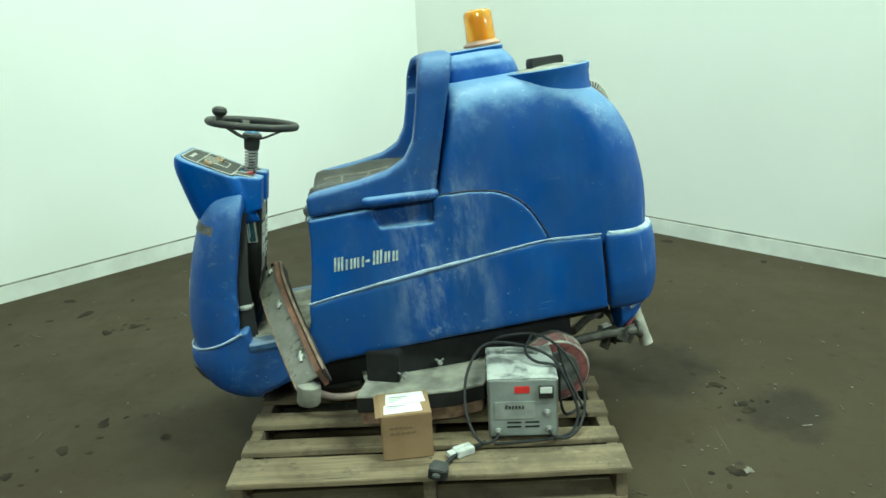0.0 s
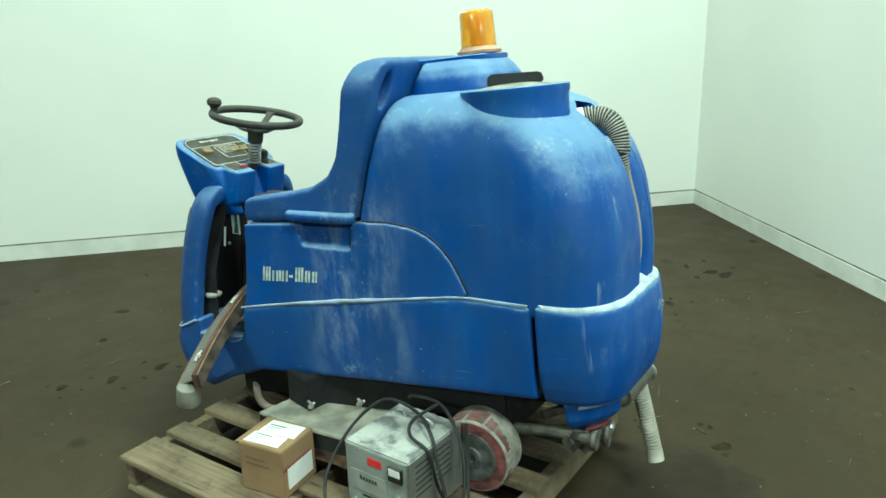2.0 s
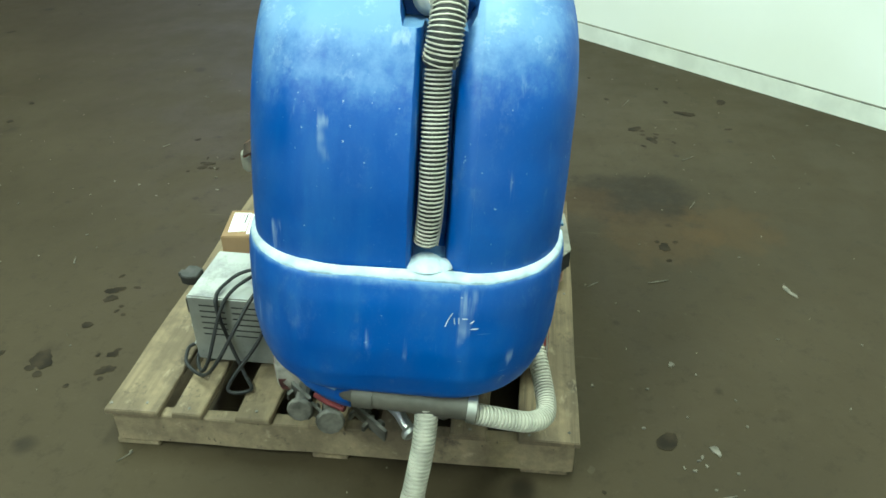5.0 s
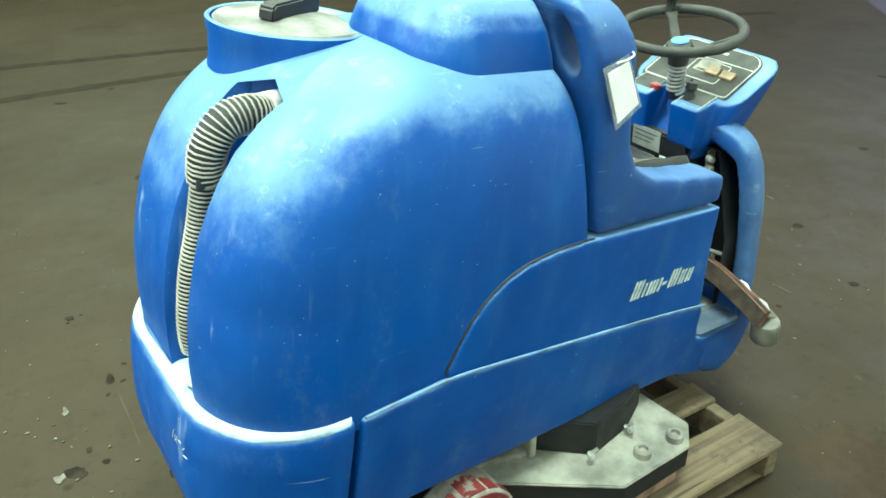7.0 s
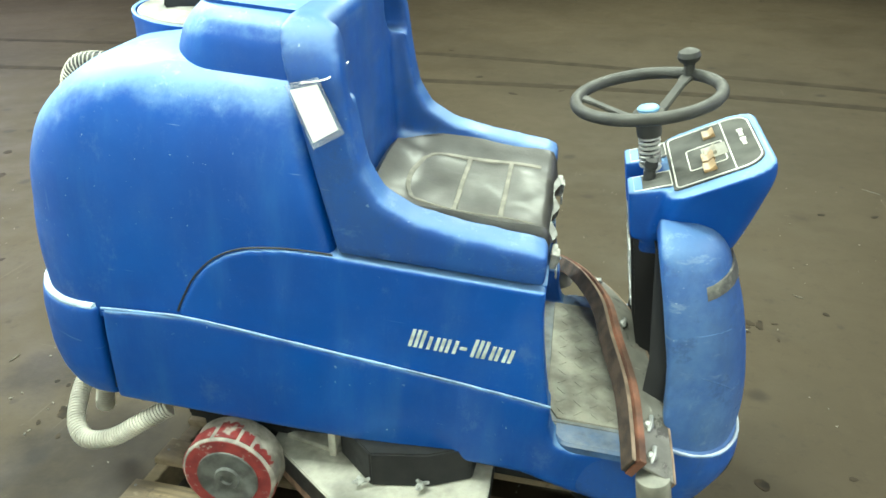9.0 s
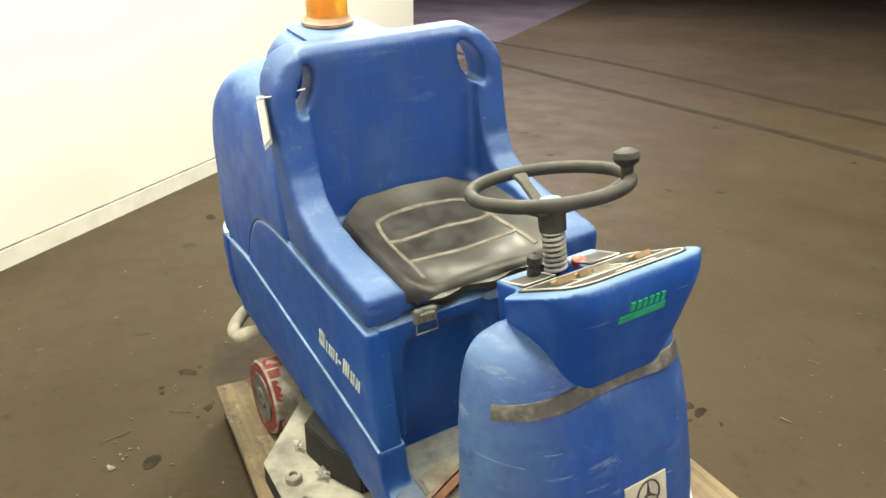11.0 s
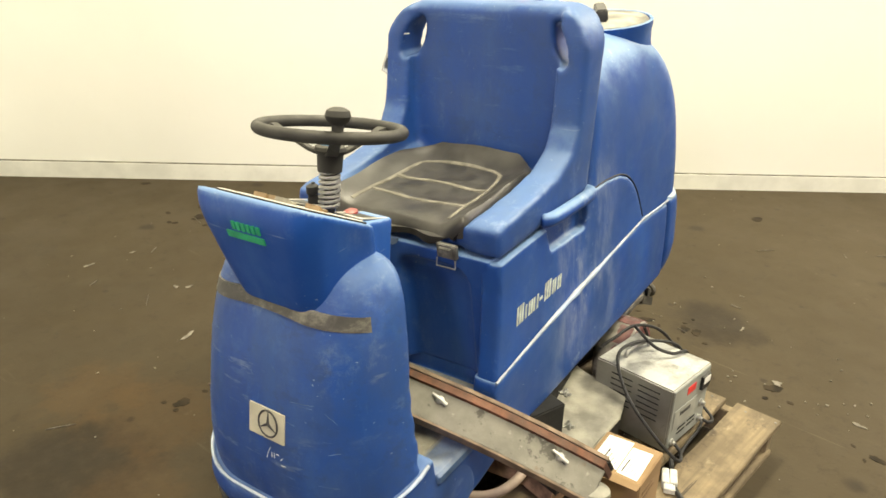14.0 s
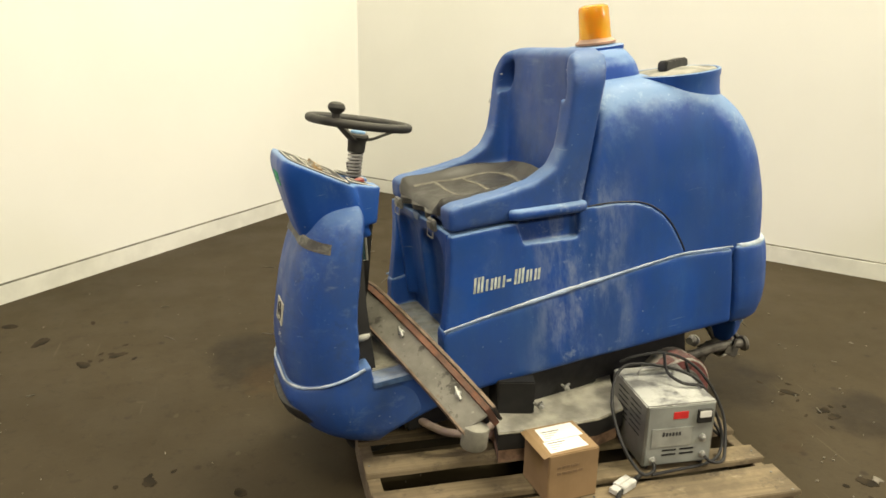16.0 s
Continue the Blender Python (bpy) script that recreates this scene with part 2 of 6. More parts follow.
    pick = n.t.nodes.new("ShaderNodeSeparateColor")
    n.put(pick.inputs[0], w.outputs["Color"])
    dot = n.math("ADD", w.outputs["Distance"], n.math("MULTIPLY", n.math("SUBTRACT", n.noise(34, 4), 0.5), 0.2))
    c = n.mix(n.math("MULTIPLY", n.ramp(dot, 0.15, 0.04), n.ramp(pick.outputs[1], 0.62, 0.68, 0, 0.55)), c, (0.015, 0.0115, 0.0085))
    # past the lines of the partitions the floor turns a paler grey
    x, y = n.axis(0), n.axis(1)
    past_a = n.ramp(n.math("ADD", n.math("MULTIPLY", x, -0.707), n.math("MULTIPLY", y, 0.707)), 2.745, 2.80)
    past_b = n.ramp(n.math("ADD", n.math("MULTIPLY", x, 0.719), n.math("MULTIPLY", y, 0.695)), 2.79, 2.85)
    far_grey = n.mix(n.ramp(n.noise(0.9, 6), 0.3, 0.7), (0.065, 0.055, 0.060), (0.095, 0.083, 0.089))
    c = n.mix(n.math("MAXIMUM", past_a, past_b), c, far_grey)
    n.bump(n.noise(60, 5), 0.12, 0.004)
    return n.done(c, n.ramp(n.noise(3, 5), 0.3, 0.7, 0.55, 0.72))


def rusty():
    n = Nodes("stained_painted_steel", 0.62, 0.15)
    c = n.mix(n.ramp(n.noise(14, 5), 0.3, 0.7), (0.135, 0.128, 0.110), (0.20, 0.19, 0.165))
    c = n.mix(n.ramp(n.noise(11, 7, 0.7), 0.56, 0.62, 0, 0.8), c, (0.040, 0.036, 0.030))
    c = n.mix(n.ramp(n.noise(7, 6, 0.65), 0.60, 0.70, 0, 0.7), c, (0.12, 0.062, 0.036))
    c = n.mix(n.ramp(n.noise(60, 3, 0.6), 0.64, 0.74, 0, 0.6), c, (0.30, 0.28, 0.25))
    n.bump(n.noise(70, 4), 0.3, 0.003)
    return n.done(c)


def card():
    n = Nodes("brown_cardboard", 0.85)
    c = n.mix(n.ramp(n.noise(6, 5), 0.3, 0.7), (0.235, 0.15, 0.078), (0.32, 0.208, 0.113))
    n.bump(n.noise(160, 2, 0.5, (1, 1, 0.05)), 0.15, 0.002)
    return n.done(c)


def wall_paint():
    n = Nodes("white_painted_board", 0.55)
    c = n.mix(n.ramp(n.noise(0.8, 5), 0.3, 0.7), (0.80, 0.80, 0.78), (0.84, 0.84, 0.82))
    c = n.mix(n.ramp(n.noise(7, 5, 0.7), 0.68, 0.8, 0, 0.25), c, (0.62, 0.61, 0.58))
    n.bump(n.noise(180, 2), 0.03, 0.002)
    return n.done(c)


def amber():
    n = Nodes("amber_lens", 0.12)
    n.b.inputs["Transmission Weight"].default_value = 0.62
    n.b.inputs["Subsurface Weight"].default_value = 0.3
    n.b.inputs["IOR"].default_value = 1.45
    rib = n.noise(40, 2, 0.5, (1, 1, 0.02))
    return n.done(n.mix(rib, (1.0, 0.45, 0.04), (1.0, 0.58, 0.09)))


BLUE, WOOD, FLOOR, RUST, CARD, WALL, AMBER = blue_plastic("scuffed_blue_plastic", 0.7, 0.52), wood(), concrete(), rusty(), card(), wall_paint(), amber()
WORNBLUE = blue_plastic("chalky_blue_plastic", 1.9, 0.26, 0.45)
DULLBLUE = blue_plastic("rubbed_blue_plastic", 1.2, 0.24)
BLACK = simple("black_plastic", (0.012, 0.012, 0.013), 0.5, 0, 0.4, 8, 0.05, 0.12)
RUBBER = simple("dark_rubber", (0.017, 0.0165, 0.016), 0.58, 0, 0.4, 20, 0.1, 0.08)
GRIP = simple("dusty_wheel_rubber", (0.030, 0.029, 0.026), 0.62, 0, 0.4, 20, 0.15, 0.22, (0.17, 0.16, 0.135))
VINYL = simple("worn_black_vinyl", (0.023, 0.0215, 0.0205), 0.42, 0, 0.55, 11, 0.16, 0.11, (0.26, 0.24, 0.20))
STITCH = simple("dusty_piping", (0.18, 0.168, 0.14), 0.8, 0, 0.3, 30, 0.1)
STEEL = simple("brushed_steel", (0.52, 0.52, 0.5), 0.38, 0.85, 0.2, 12, 0.05, 0.3)
LATCH = simple("worn_latch_steel", (0.24, 0.235, 0.22), 0.5, 0.6, 0.5, 40, 0.1)
ZINC = simple("dull_zinc", (0.42, 0.42, 0.4), 0.5, 0.7, 0.3, 25, 0.1, 0.2)


def dusty_steel():
    n = Nodes("grey_painted_steel", 0.42, 0.6)
    c = n.mix(n.ramp(n.noise(9, 5), 0.3, 0.7), (0.24, 0.24, 0.225), (0.34, 0.34, 0.325))
    c = n.mix(n.ramp(n.noise(40, 4, 0.7), 0.62, 0.74, 0, 0.5), c, (0.12, 0.12, 0.11))
    lying = n.math("MULTIPLY", n.ramp(n.up(), 0.3, 0.9), n.ramp(n.noise(12, 7, 0.7), 0.38, 0.54))
    c = n.mix(n.math("MULTIPLY", lying, 0.72), c, (0.62, 0.63, 0.60))
    n.bump(n.noise(130, 3), 0.04, 0.002)
    return n.done(c, n.ramp(lying, 0.0, 0.8, 0.38, 0.85))


CASE = dusty_steel()
BEAD = simple("dusted_bead", (0.24, 0.33, 0.48), 0.75, 0, 0.6, 9, 0.1, 0.85, (0.68, 0.72, 0.73))
SCUFFED = simple("pale_scuffed_bead", (0.10, 0.20, 0.38), 0.6, 0, 0.5, 14, 0.1, 0.55, (0.40, 0.52, 0.62))
LEDGE = simple("lying_white_powder", (0.34, 0.44, 0.54), 0.9, 0, 0.4, 18, 0.25, 0.85, (0.60, 0.66, 0.69))
CREAM = simple("dusty_cream_paint", (0.30, 0.285, 0.24), 0.7, 0, 0.5, 12, 0.2, 0.4, (0.36, 0.35, 0.315))
HOSE = simple("cream_ribbed_hose", (0.42, 0.40, 0.345), 0.6, 0, 0.28, 12, 0.05)
HOSEIN = simple("dark_hose_wall", (0.022, 0.022, 0.022), 0.6, 0, 0.3, 12, 0.05)
GREY = simple("grey_plastic", (0.33, 0.33, 0.30), 0.6, 0, 0.25, 14, 0.08, 0.3)
PIPE = simple("grey_pipe", (0.07, 0.063, 0.053), 0.55, 0, 0.35, 14, 0.08, 0.12)
RED = simple("worn_red_paint", (0.18, 0.020, 0.022), 0.6, 0, 0.5, 20, 0.1, 0.25)


def flaking():
    n = Nodes("flaking_red_paint", 0.6)
    c = n.mix(n.ramp(n.noise(24, 5), 0.3, 0.7), (0.13, 0.014, 0.016), (0.22, 0.028, 0.026))
    c = n.mix(n.ramp(n.noise(26, 8, 0.74), 0.56, 0.61, 0, 0.9), c, (0.27, 0.25, 0.22))
    n.bump(n.noise(90, 3), 0.2, 0.002)
    return n.done(c)


FLAKING = flaking()
GRIME = simple("grimy_steel", (0.10, 0.092, 0.08), 0.65, 0.3, 0.6, 26, 0.2, 0.15)
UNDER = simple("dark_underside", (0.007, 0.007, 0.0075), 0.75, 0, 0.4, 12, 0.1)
DARKRED = simple("dark_red_rubber", (0.085, 0.010, 0.012), 0.6, 0, 0.4, 22, 0.1)
CABLE = simple("black_cable_sheath", (0.011, 0.011, 0.012), 0.6, 0, 0.3, 20, 0)
OFFWHITE = simple("scuffed_white_paint", (0.62, 0.60, 0.55), 0.6, 0, 0.22, 16, 0.1)
PAPER = simple("white_paper", (0.80, 0.80, 0.77), 0.7, 0, 0.06, 12, 0)
LETTER = simple("pale_print", (0.50, 0.56, 0.52), 0.6, 0, 0.3, 40, 0)
INK = simple("dark_print", (0.04, 0.04, 0.045), 0.6, 0, 0.2, 30, 0)
GREEN = simple("green_print", (0.01, 0.34, 0.17), 0.5, 0, 0.2, 30, 0)
CHALK = simple("white_chalk", (0.48, 0.51, 0.55), 0.9, 0, 0.2, 60, 0)


def old_tape():
    n = Nodes("old_grey_tape", 0.6)
    c = n.mix(n.ramp(n.noise(30, 6, 0.7), 0.3, 0.7), (0.15, 0.142, 0.12), (0.25, 0.24, 0.205))
    c = n.mix(n.ramp(n.noise(8, 7, 0.7, (0.5, 0.6, 1)), 0.40, 0.54, 0, 0.8), c, (0.030, 0.030, 0.032))
    n.bump(n.noise(70, 3), 0.2, 0.002)
    return n.done(c)


TAPE = old_tape()
PANEL = simple("dark_panel_film", (0.050, 0.051, 0.048), 0.6, 0, 0.45, 18, 0.05, 0.22, (0.22, 0.21, 0.18))
PANEL.node_tree.nodes["Principled BSDF"].inputs["Specular IOR Level"].default_value = 0.2
SWITCH = simple("tan_rocker_switch", (0.34, 0.225, 0.115), 0.5, 0, 0.3, 30, 0, 0.25)
REDGLOSS = simple("red_knob", (0.30, 0.03, 0.025), 0.5, 0, 0.3, 30, 0, 0.2)
MAT = simple("dusty_tread_mat", (0.33, 0.31, 0.255), 0.85, 0, 0.35, 14, 0.3)
WET = simple("dusty_blue_floor", (0.15, 0.175, 0.21), 0.8, 0, 0.6, 16, 0.25, 0.7, (0.37, 0.365, 0.33))
ROLLER = simple("tan_roller_plastic", (0.19, 0.182, 0.15), 0.6, 0, 0.3, 18, 0.1, 0.15)
BENT = simple("dusty_tan_edge", (0.20, 0.145, 0.105), 0.8, 0, 0.4, 20, 0.2)
TYRE = simple("dirty_white_tyre", (0.27, 0.25, 0.22), 0.65, 0, 0.45, 22, 0.15)
DARKBLADE = simple("dark_layered_blade", (0.05, 0.034, 0.025), 0.8, 0, 0.6, 30, 0.3)
DISC = simple("scuffed_grey_disc", (0.10, 0.103, 0.098), 0.55, 0.2, 0.5, 24, 0.1)
RUSTEDGE = simple("red_rust", (0.16, 0.066, 0.040), 0.85, 0, 0.65, 14, 0.3, 0.3, (0.24, 0.165, 0.125))
STEP = simple("worn_blue_step", (0.05, 0.105, 0.23), 0.5, 0, 0.5, 13, 0.25, 0.55, (0.36, 0.38, 0.40))
DULLRED = simple("dull_dusty_red_paint", (0.15, 0.050, 0.048), 0.75, 0, 0.6, 24, 0.2, 0.4, (0.30, 0.27, 0.25))
BASE = simple("white_baseboard", (0.72, 0.72, 0.69), 0.6, 0, 0.1, 5, 0.03)
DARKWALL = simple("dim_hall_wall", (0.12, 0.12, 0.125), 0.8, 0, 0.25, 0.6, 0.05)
YELLOW = simple("yellow_machine_paint", (0.42, 0.28, 0.03), 0.5, 0, 0.25, 4, 0.05)
DUSTY = simple("grey_lid_dust", (0.24, 0.235, 0.21), 0.7, 0, 0.45, 13, 0.15)
BLUECAP = simple("pale_blue_cap", (0.16, 0.32, 0.52), 0.5, 0, 0.2, 30, 0)
JOINT = simple("dark_skirting_joint", (0.16, 0.15, 0.125), 0.7, 0, 0.5, 12, 0.1)
# near black that stands in for the shade inside slots
SLOT_SHADE = simple("slot_shade", (0.008, 0.008, 0.008), 0.9, 0, 0.1, 9, 0)

# ---- mesh building ----


def add(bm, verts, faces):
    vs = [bm.verts.new(v) for v in verts]
    for f in faces:
        try:
            bm.faces.new([vs[i] for i in f])
        except ValueError:
            pass
    return vs


def loft(bm, rings, closed=False):
    """Closed loops of equal length joined in turn, with both ends capped."""
    n = len(rings[0])
    faces = []
    last = len(rings) if closed else len(rings) - 1
    for k in range(last):
        a, b = k * n, ((k + 1) % len(rings)) * n
        faces += [(a + i, a + (i + 1) % n, b + (i + 1) % n, b + i) for i in range(n)]
    if not closed:
        faces += [tuple(range(n))[::-1], tuple(range((len(rings) - 1) * n, len(rings) * n))]
    return add(bm, [p for r in rings for p in r], faces)


def prism(bm, poly, axis, a, b):
    """A polygon in the plane across an axis, drawn out from a to b. Across x it is (y, z), across y (x, z), across z (x, y)."""
    def at(p, v):
        return {"x": (v, p[0], p[1]), "y": (p[0], v, p[1]), "z": (p[0], p[1], v)}[axis]
    return loft(bm, [[at(p, a) for p in poly], [at(p, b) for p in poly]])


def box(bm, x0, x1, y0, y1, z0, z1):
    return prism(bm, [(x0, y0), (x1, y0), (x1, y1), (x0, y1)], "z", z0, z1)


def basis(d):
    d = Vector(d).normalized()
    u = d.orthogonal().normalized()
    if abs(d.z) < 0.9:
        u = Vector((0, 0, 1)).cross(d).normalized()
    return u, d.cross(u)


def tube(bm, path, radius, n=12, closed=False):
    """A round tube along points; radius is a number or a function of the place along it."""
    pts = [Vector(p) for p in path]
    rings, u = [], None
    for k, p in enumerate(pts):
        a, b = pts[max(0, k - 1)] if not closed else pts[k - 1], pts[min(len(pts) - 1, k + 1)] if not closed else pts[(k + 1) % len(pts)]
        d = (b - a).normalized()
        if u is None:
            u, v = basis(d)
        u = (u - d * u.dot(d)).normalized()
        v = d.cross(u)
        r = radius(k / (len(pts) - 1)) if callable(radius) else radius
        rings.append([p + (u * math.cos(i * math.tau / n) + v * math.sin(i * math.tau / n)) * r for i in range(n)])
    return loft(bm, rings, closed)


def cyl(bm, p, q, r, r2=None, n=24):
    return tube(bm, [p, q], lambda s: r + ((r2 or r) - r) * s, n)


def lathe(bm, profile, centre, axis=(0, 0, 1), n=32, closed=False):
    """A turned form: profile rows are (radius, height along the axis)."""
    u, v = basis(axis)
    c, d = Vector(centre), Vector(axis).normalized()
    return loft(bm, [[c + d * h + (u * math.cos(i * math.tau / n) + v * math.sin(i * math.tau / n)) * max(r, 1e-4) for i in range(n)] for r, h in profile], closed)


def smooth_path(points, steps=8):
    """A curve through points."""
    p = [Vector(q) for q in points]
    p = [2 * p[0] - p[1], *p, 2 * p[-1] - p[-2]]
    out = []
    for k in range(1, len(p) - 2):
        for s in range(steps):
            t = s / steps
            a, b, c, d = p[k - 1 : k + 3]
            out.append(0.5 * ((2 * b) + (c - a) * t + (2 * a - 5 * b + 4 * c - d) * t * t + (3 * b - a - 3 * c + d) * t**3))
    return [*out, p[-2]]


def plan(z, x0, x1, w, rf, rr, n=8, mid=0.0, power=2.0):
    """A loop in plan with rounded corners: front at x0, rear at x1, half as wide as w."""
    loop = []
    for cx, cy, r, a0 in ((x1 - rr, w - rr, rr, 0), (x0 + rf, w - rf, rf, 90), (x0 + rf, -(w - rf), rf, 180), (x1 - rr, -(w - rr), rr, 270)):
        for k in range(n + 1):
            a = radians(a0 + 90 * k / n)
            c, s = math.cos(a), math.sin(a)
            loop.append((cx + r * math.copysign(abs(c) ** (2 / power), c), mid + cy + r * math.copysign(abs(s) ** (2 / power), s), z))
    return loop


def between(rows, v):
    """Straight-line reading of a table of (v, a, b, ...)."""
    rows = sorted(rows)
    return [float(np.interp(v, [r[0] for r in rows], [r[k] for r in rows])) for k in range(1, len(rows[0]))]


def mesh(name, bm, mat, smooth=35):
    bmesh.ops.recalc_face_normals(bm, faces=bm.faces)
    me = bpy.data.meshes.new(name)
    bm.to_mesh(me)
    bm.free()
    me.materials.append(mat)
    if smooth:
        me.polygons.foreach_set("use_smooth", [True] * len(me.polygons))
        me.set_sharp_from_angle(angle=radians(smooth))
    return me


def part(name, bm, mat, parent=None, label="", smooth=35, bevel=0.0):
    """One mesh object under a thing or a part."""
    if bevel:
        bmesh.ops.recalc_face_normals(bm, faces=bm.faces)
        edges = [e for e in bm.edges if len(e.link_faces) == 2 and e.calc_face_angle(0) > 0.6]
        bmesh.ops.bevel(bm, geom=edges, offset=bevel, segments=2, affect="EDGES", clamp_overlap=True)
    ob = new(name, bm if isinstance(bm, bpy.types.Mesh) else mesh(name, bm, mat, smooth))
    ob.parent = parent
    return tagged(ob, label=label)


def moulded(name, bm, mat, voxel=0.008, rounds=6, cuts=(), parent=None, label="", crisp=False):
    """Forms melted into one skin with soft edges, as moulded plastic has them."""
    work = []
    bmesh.ops.recalc_face_normals(bm, faces=bm.faces)
    ob = new("work", mesh("work", bm, mat, 0))
    work.append(ob)

    def melt():
        m = ob.modifiers.new("melt", "REMESH")
        m.mode, m.voxel_size, m.use_smooth_shade = "VOXEL", voxel, True
    def soften():
        m = ob.modifiers.new("soften", "SMOOTH")
        m.factor, m.iterations = 0.5, rounds
    melt()
    if crisp:
        soften()
    for c in cuts:
        tool = new("work", mesh("work", c, mat, 0))
        work.append(tool)
        m = ob.modifiers.new("cut", "BOOLEAN")
        m.operation, m.object, m.solver = "DIFFERENCE", tool, "EXACT"
    if not crisp:
        if cuts:
            melt()
        soften()
    dg = bpy.context.evaluated_depsgraph_get()
    dg.update()
    me = bpy.data.meshes.new_from_object(ob.evaluated_get(dg))
    me.name = name
    me.polygons.foreach_set("use_smooth", [True] * len(me.polygons))
    if crisp:
        me.set_sharp_from_angle(angle=radians(38))
    for o in work:
        old = o.data
        bpy.data.objects.remove(o)
        bpy.data.meshes.remove(old)
    me.materials.clear()
    me.materials.append(mat)
    return part(name, me, mat, parent, label)


def B():
    return bmesh.new()


def empty(name, m, label, category, group=""):
    ob = new(name)
    ob.matrix_world = m
    return tagged(ob, label, category, group)


# ---- setting ----
bm = B()
box(bm, -32, 32, -32, 32, -0.2, 0)
tagged(part("floor", bm, FLOOR, smooth=0), "dark stained concrete warehouse floor with paint flecks", "floor", kind="structure")

CORNER, END_A, END_B = Vector((0.065, 3.953)), Vector((-4.083, -0.176)), Vector((6.395, -2.588))


def standing(name, a, b, z0, z1, back, thick, mat):
    """A wall between two points of the plan, with its thickness on the far side."""
    m = B()
    a, b, k = Vector(a), Vector(b), Vector(back) * thick
    prism(m, [a, b, b + k, a + k], "z", z0, z1)
    return part(name, m, mat, smooth=0)


def away(a, b):
    d = (b - a).normalized()
    return Vector((-d.y, d.x))


N_A, N_B = -away(CORNER, END_A), away(CORNER, END_B)
if N_A.dot(CORNER) < 0:
    N_A = -N_A
if N_B.dot(CORNER) < 0:
    N_B = -N_B
WALL_H = 4.6
tagged(standing("wall_north_west", CORNER, END_A, 0, WALL_H, N_A, 0.14, WALL), "white painted board partition wall", "wall", kind="structure")
tagged(standing("wall_north_east", CORNER + N_A * 0.14, END_B, 0, WALL_H, N_B, 0.14, WALL), "white painted board partition wall", "wall", kind="structure")
# baseboards stand proud of the boards, with a thin gap line above
for a, b, nrm in ((CORNER, END_A, N_A), (CORNER, END_B, N_B)):
    d = (b - a).normalized()
    ob = standing("baseboard", a - nrm * 0.012, b - nrm * 0.012 + d * 0.004, 0, 0.098, nrm, 0.0119, BASE)
    tagged(ob, "white baseboard along the partition", "baseboard", kind="structure")
    ob = standing("trim", a - nrm * 0.006, b - nrm * 0.006, 0.098, 0.107, nrm, 0.0059, JOINT)
    tagged(ob, "thin dark joint above the baseboard", "trim", kind="structure")
# unseen ceiling and far walls close the hall; its dimness is in their colour
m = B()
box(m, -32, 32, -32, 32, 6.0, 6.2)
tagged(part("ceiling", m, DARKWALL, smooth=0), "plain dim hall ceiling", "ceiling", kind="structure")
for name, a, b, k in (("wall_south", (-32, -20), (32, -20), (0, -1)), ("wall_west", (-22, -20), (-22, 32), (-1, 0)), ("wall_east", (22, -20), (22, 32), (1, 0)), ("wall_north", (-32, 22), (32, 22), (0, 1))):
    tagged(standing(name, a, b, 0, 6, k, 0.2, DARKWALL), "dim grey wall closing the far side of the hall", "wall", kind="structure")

# ---- floor scrubber ----
M_SCRUB = pose(0.0058, 0.0904, 0.0040, -3.85, -6.4, 6.0)
scrubber = empty("floor_scrubber", M_SCRUB, "blue ride-on floor scrubber, dusty and scuffed, partly on a pallet", "floor scrubber")


def seam_x(z):
    return 0.28 + max(0.0, z - 0.88) * 0.30


# recovery tank with hose groove, notch and filler neck
TANK = [(0.60, 1.048, 0.320, 0.20), (0.70, 1.058, 0.321, 0.20), (0.80, 1.058, 0.321, 0.20), (0.92, 1.041, 0.320, 0.20), (1.00, 1.015, 0.316, 0.20), (1.06, 0.985, 0.310, 0.20),
        (1.11, 0.945, 0.300, 0.195), (1.15, 0.902, 0.286, 0.19), (1.18, 0.858, 0.266, 0.18), (1.205, 0.80, 0.238, 0.165), (1.222, 0.735, 0.203, 0.145), (1.233, 0.66, 0.153, 0.11)]


def finer(rows, steps=5):
    """The same table with smooth rows put in between."""
    cols = [smooth_path([(r[0], r[k], 0) for r in rows], steps) for k in range(1, len(rows[0]))]
    return [(cols[0][i].x, *[c[i].y for c in cols]) for i in range(len(cols[0]))]


def tank_loop(z, x1, w, rr):
    """The shoulder on one side is fuller than on the other."""
    full = plan(z, seam_x(z) + 0.006, x1 + 0.004, w, 0.03, rr - 0.045 * min(1.0, max(0.0, (z - 0.85) / 0.2)), n=18)
    return full[:19] + plan(z, seam_x(z) + 0.006, x1 - 0.010, w, 0.03, rr - 0.03, n=18)[19:]


bm = B()
loft(bm, [tank_loop(*row) for row in finer(TANK)])
slot = B()
rows = []
for z in np.linspace(0.606, 1.12, 12):
    x1 = between([(r[0], r[1]) for r in TANK], z)[0] - 0.105
    low = [(x1 + 0.07 + 0.038 * math.sin(a), -0.008 + 0.020 * math.cos(a), z) for a in [radians(k * 15) for k in range(7)]]
    high = [(x1 + 0.045 + 0.063 * math.sin(a), 0.122 - 0.042 * math.cos(a), z) for a in [radians(k * 10) for k in range(9, -1, -1)]]
    rows.append([(x1, 0.014, z)] + low + [(1.3, -0.008, z), (1.3, 0.122, z)] + high + [(x1, 0.077, z)])
loft(slot, rows)
notch = B()
prism(notch, [(-0.024, 1.066), (0.094, 1.062), (0.108, 1.09), (0.120, 1.158), (0.045, 1.172), (-0.034, 1.146), (-0.030, 1.09)], "x", 0.835, 1.3)
tank = moulded("recovery_tank", bm, BLUE, 0.0065, 9, (slot, notch), scrubber, "rounded blue tank with a hose groove down its back", True)

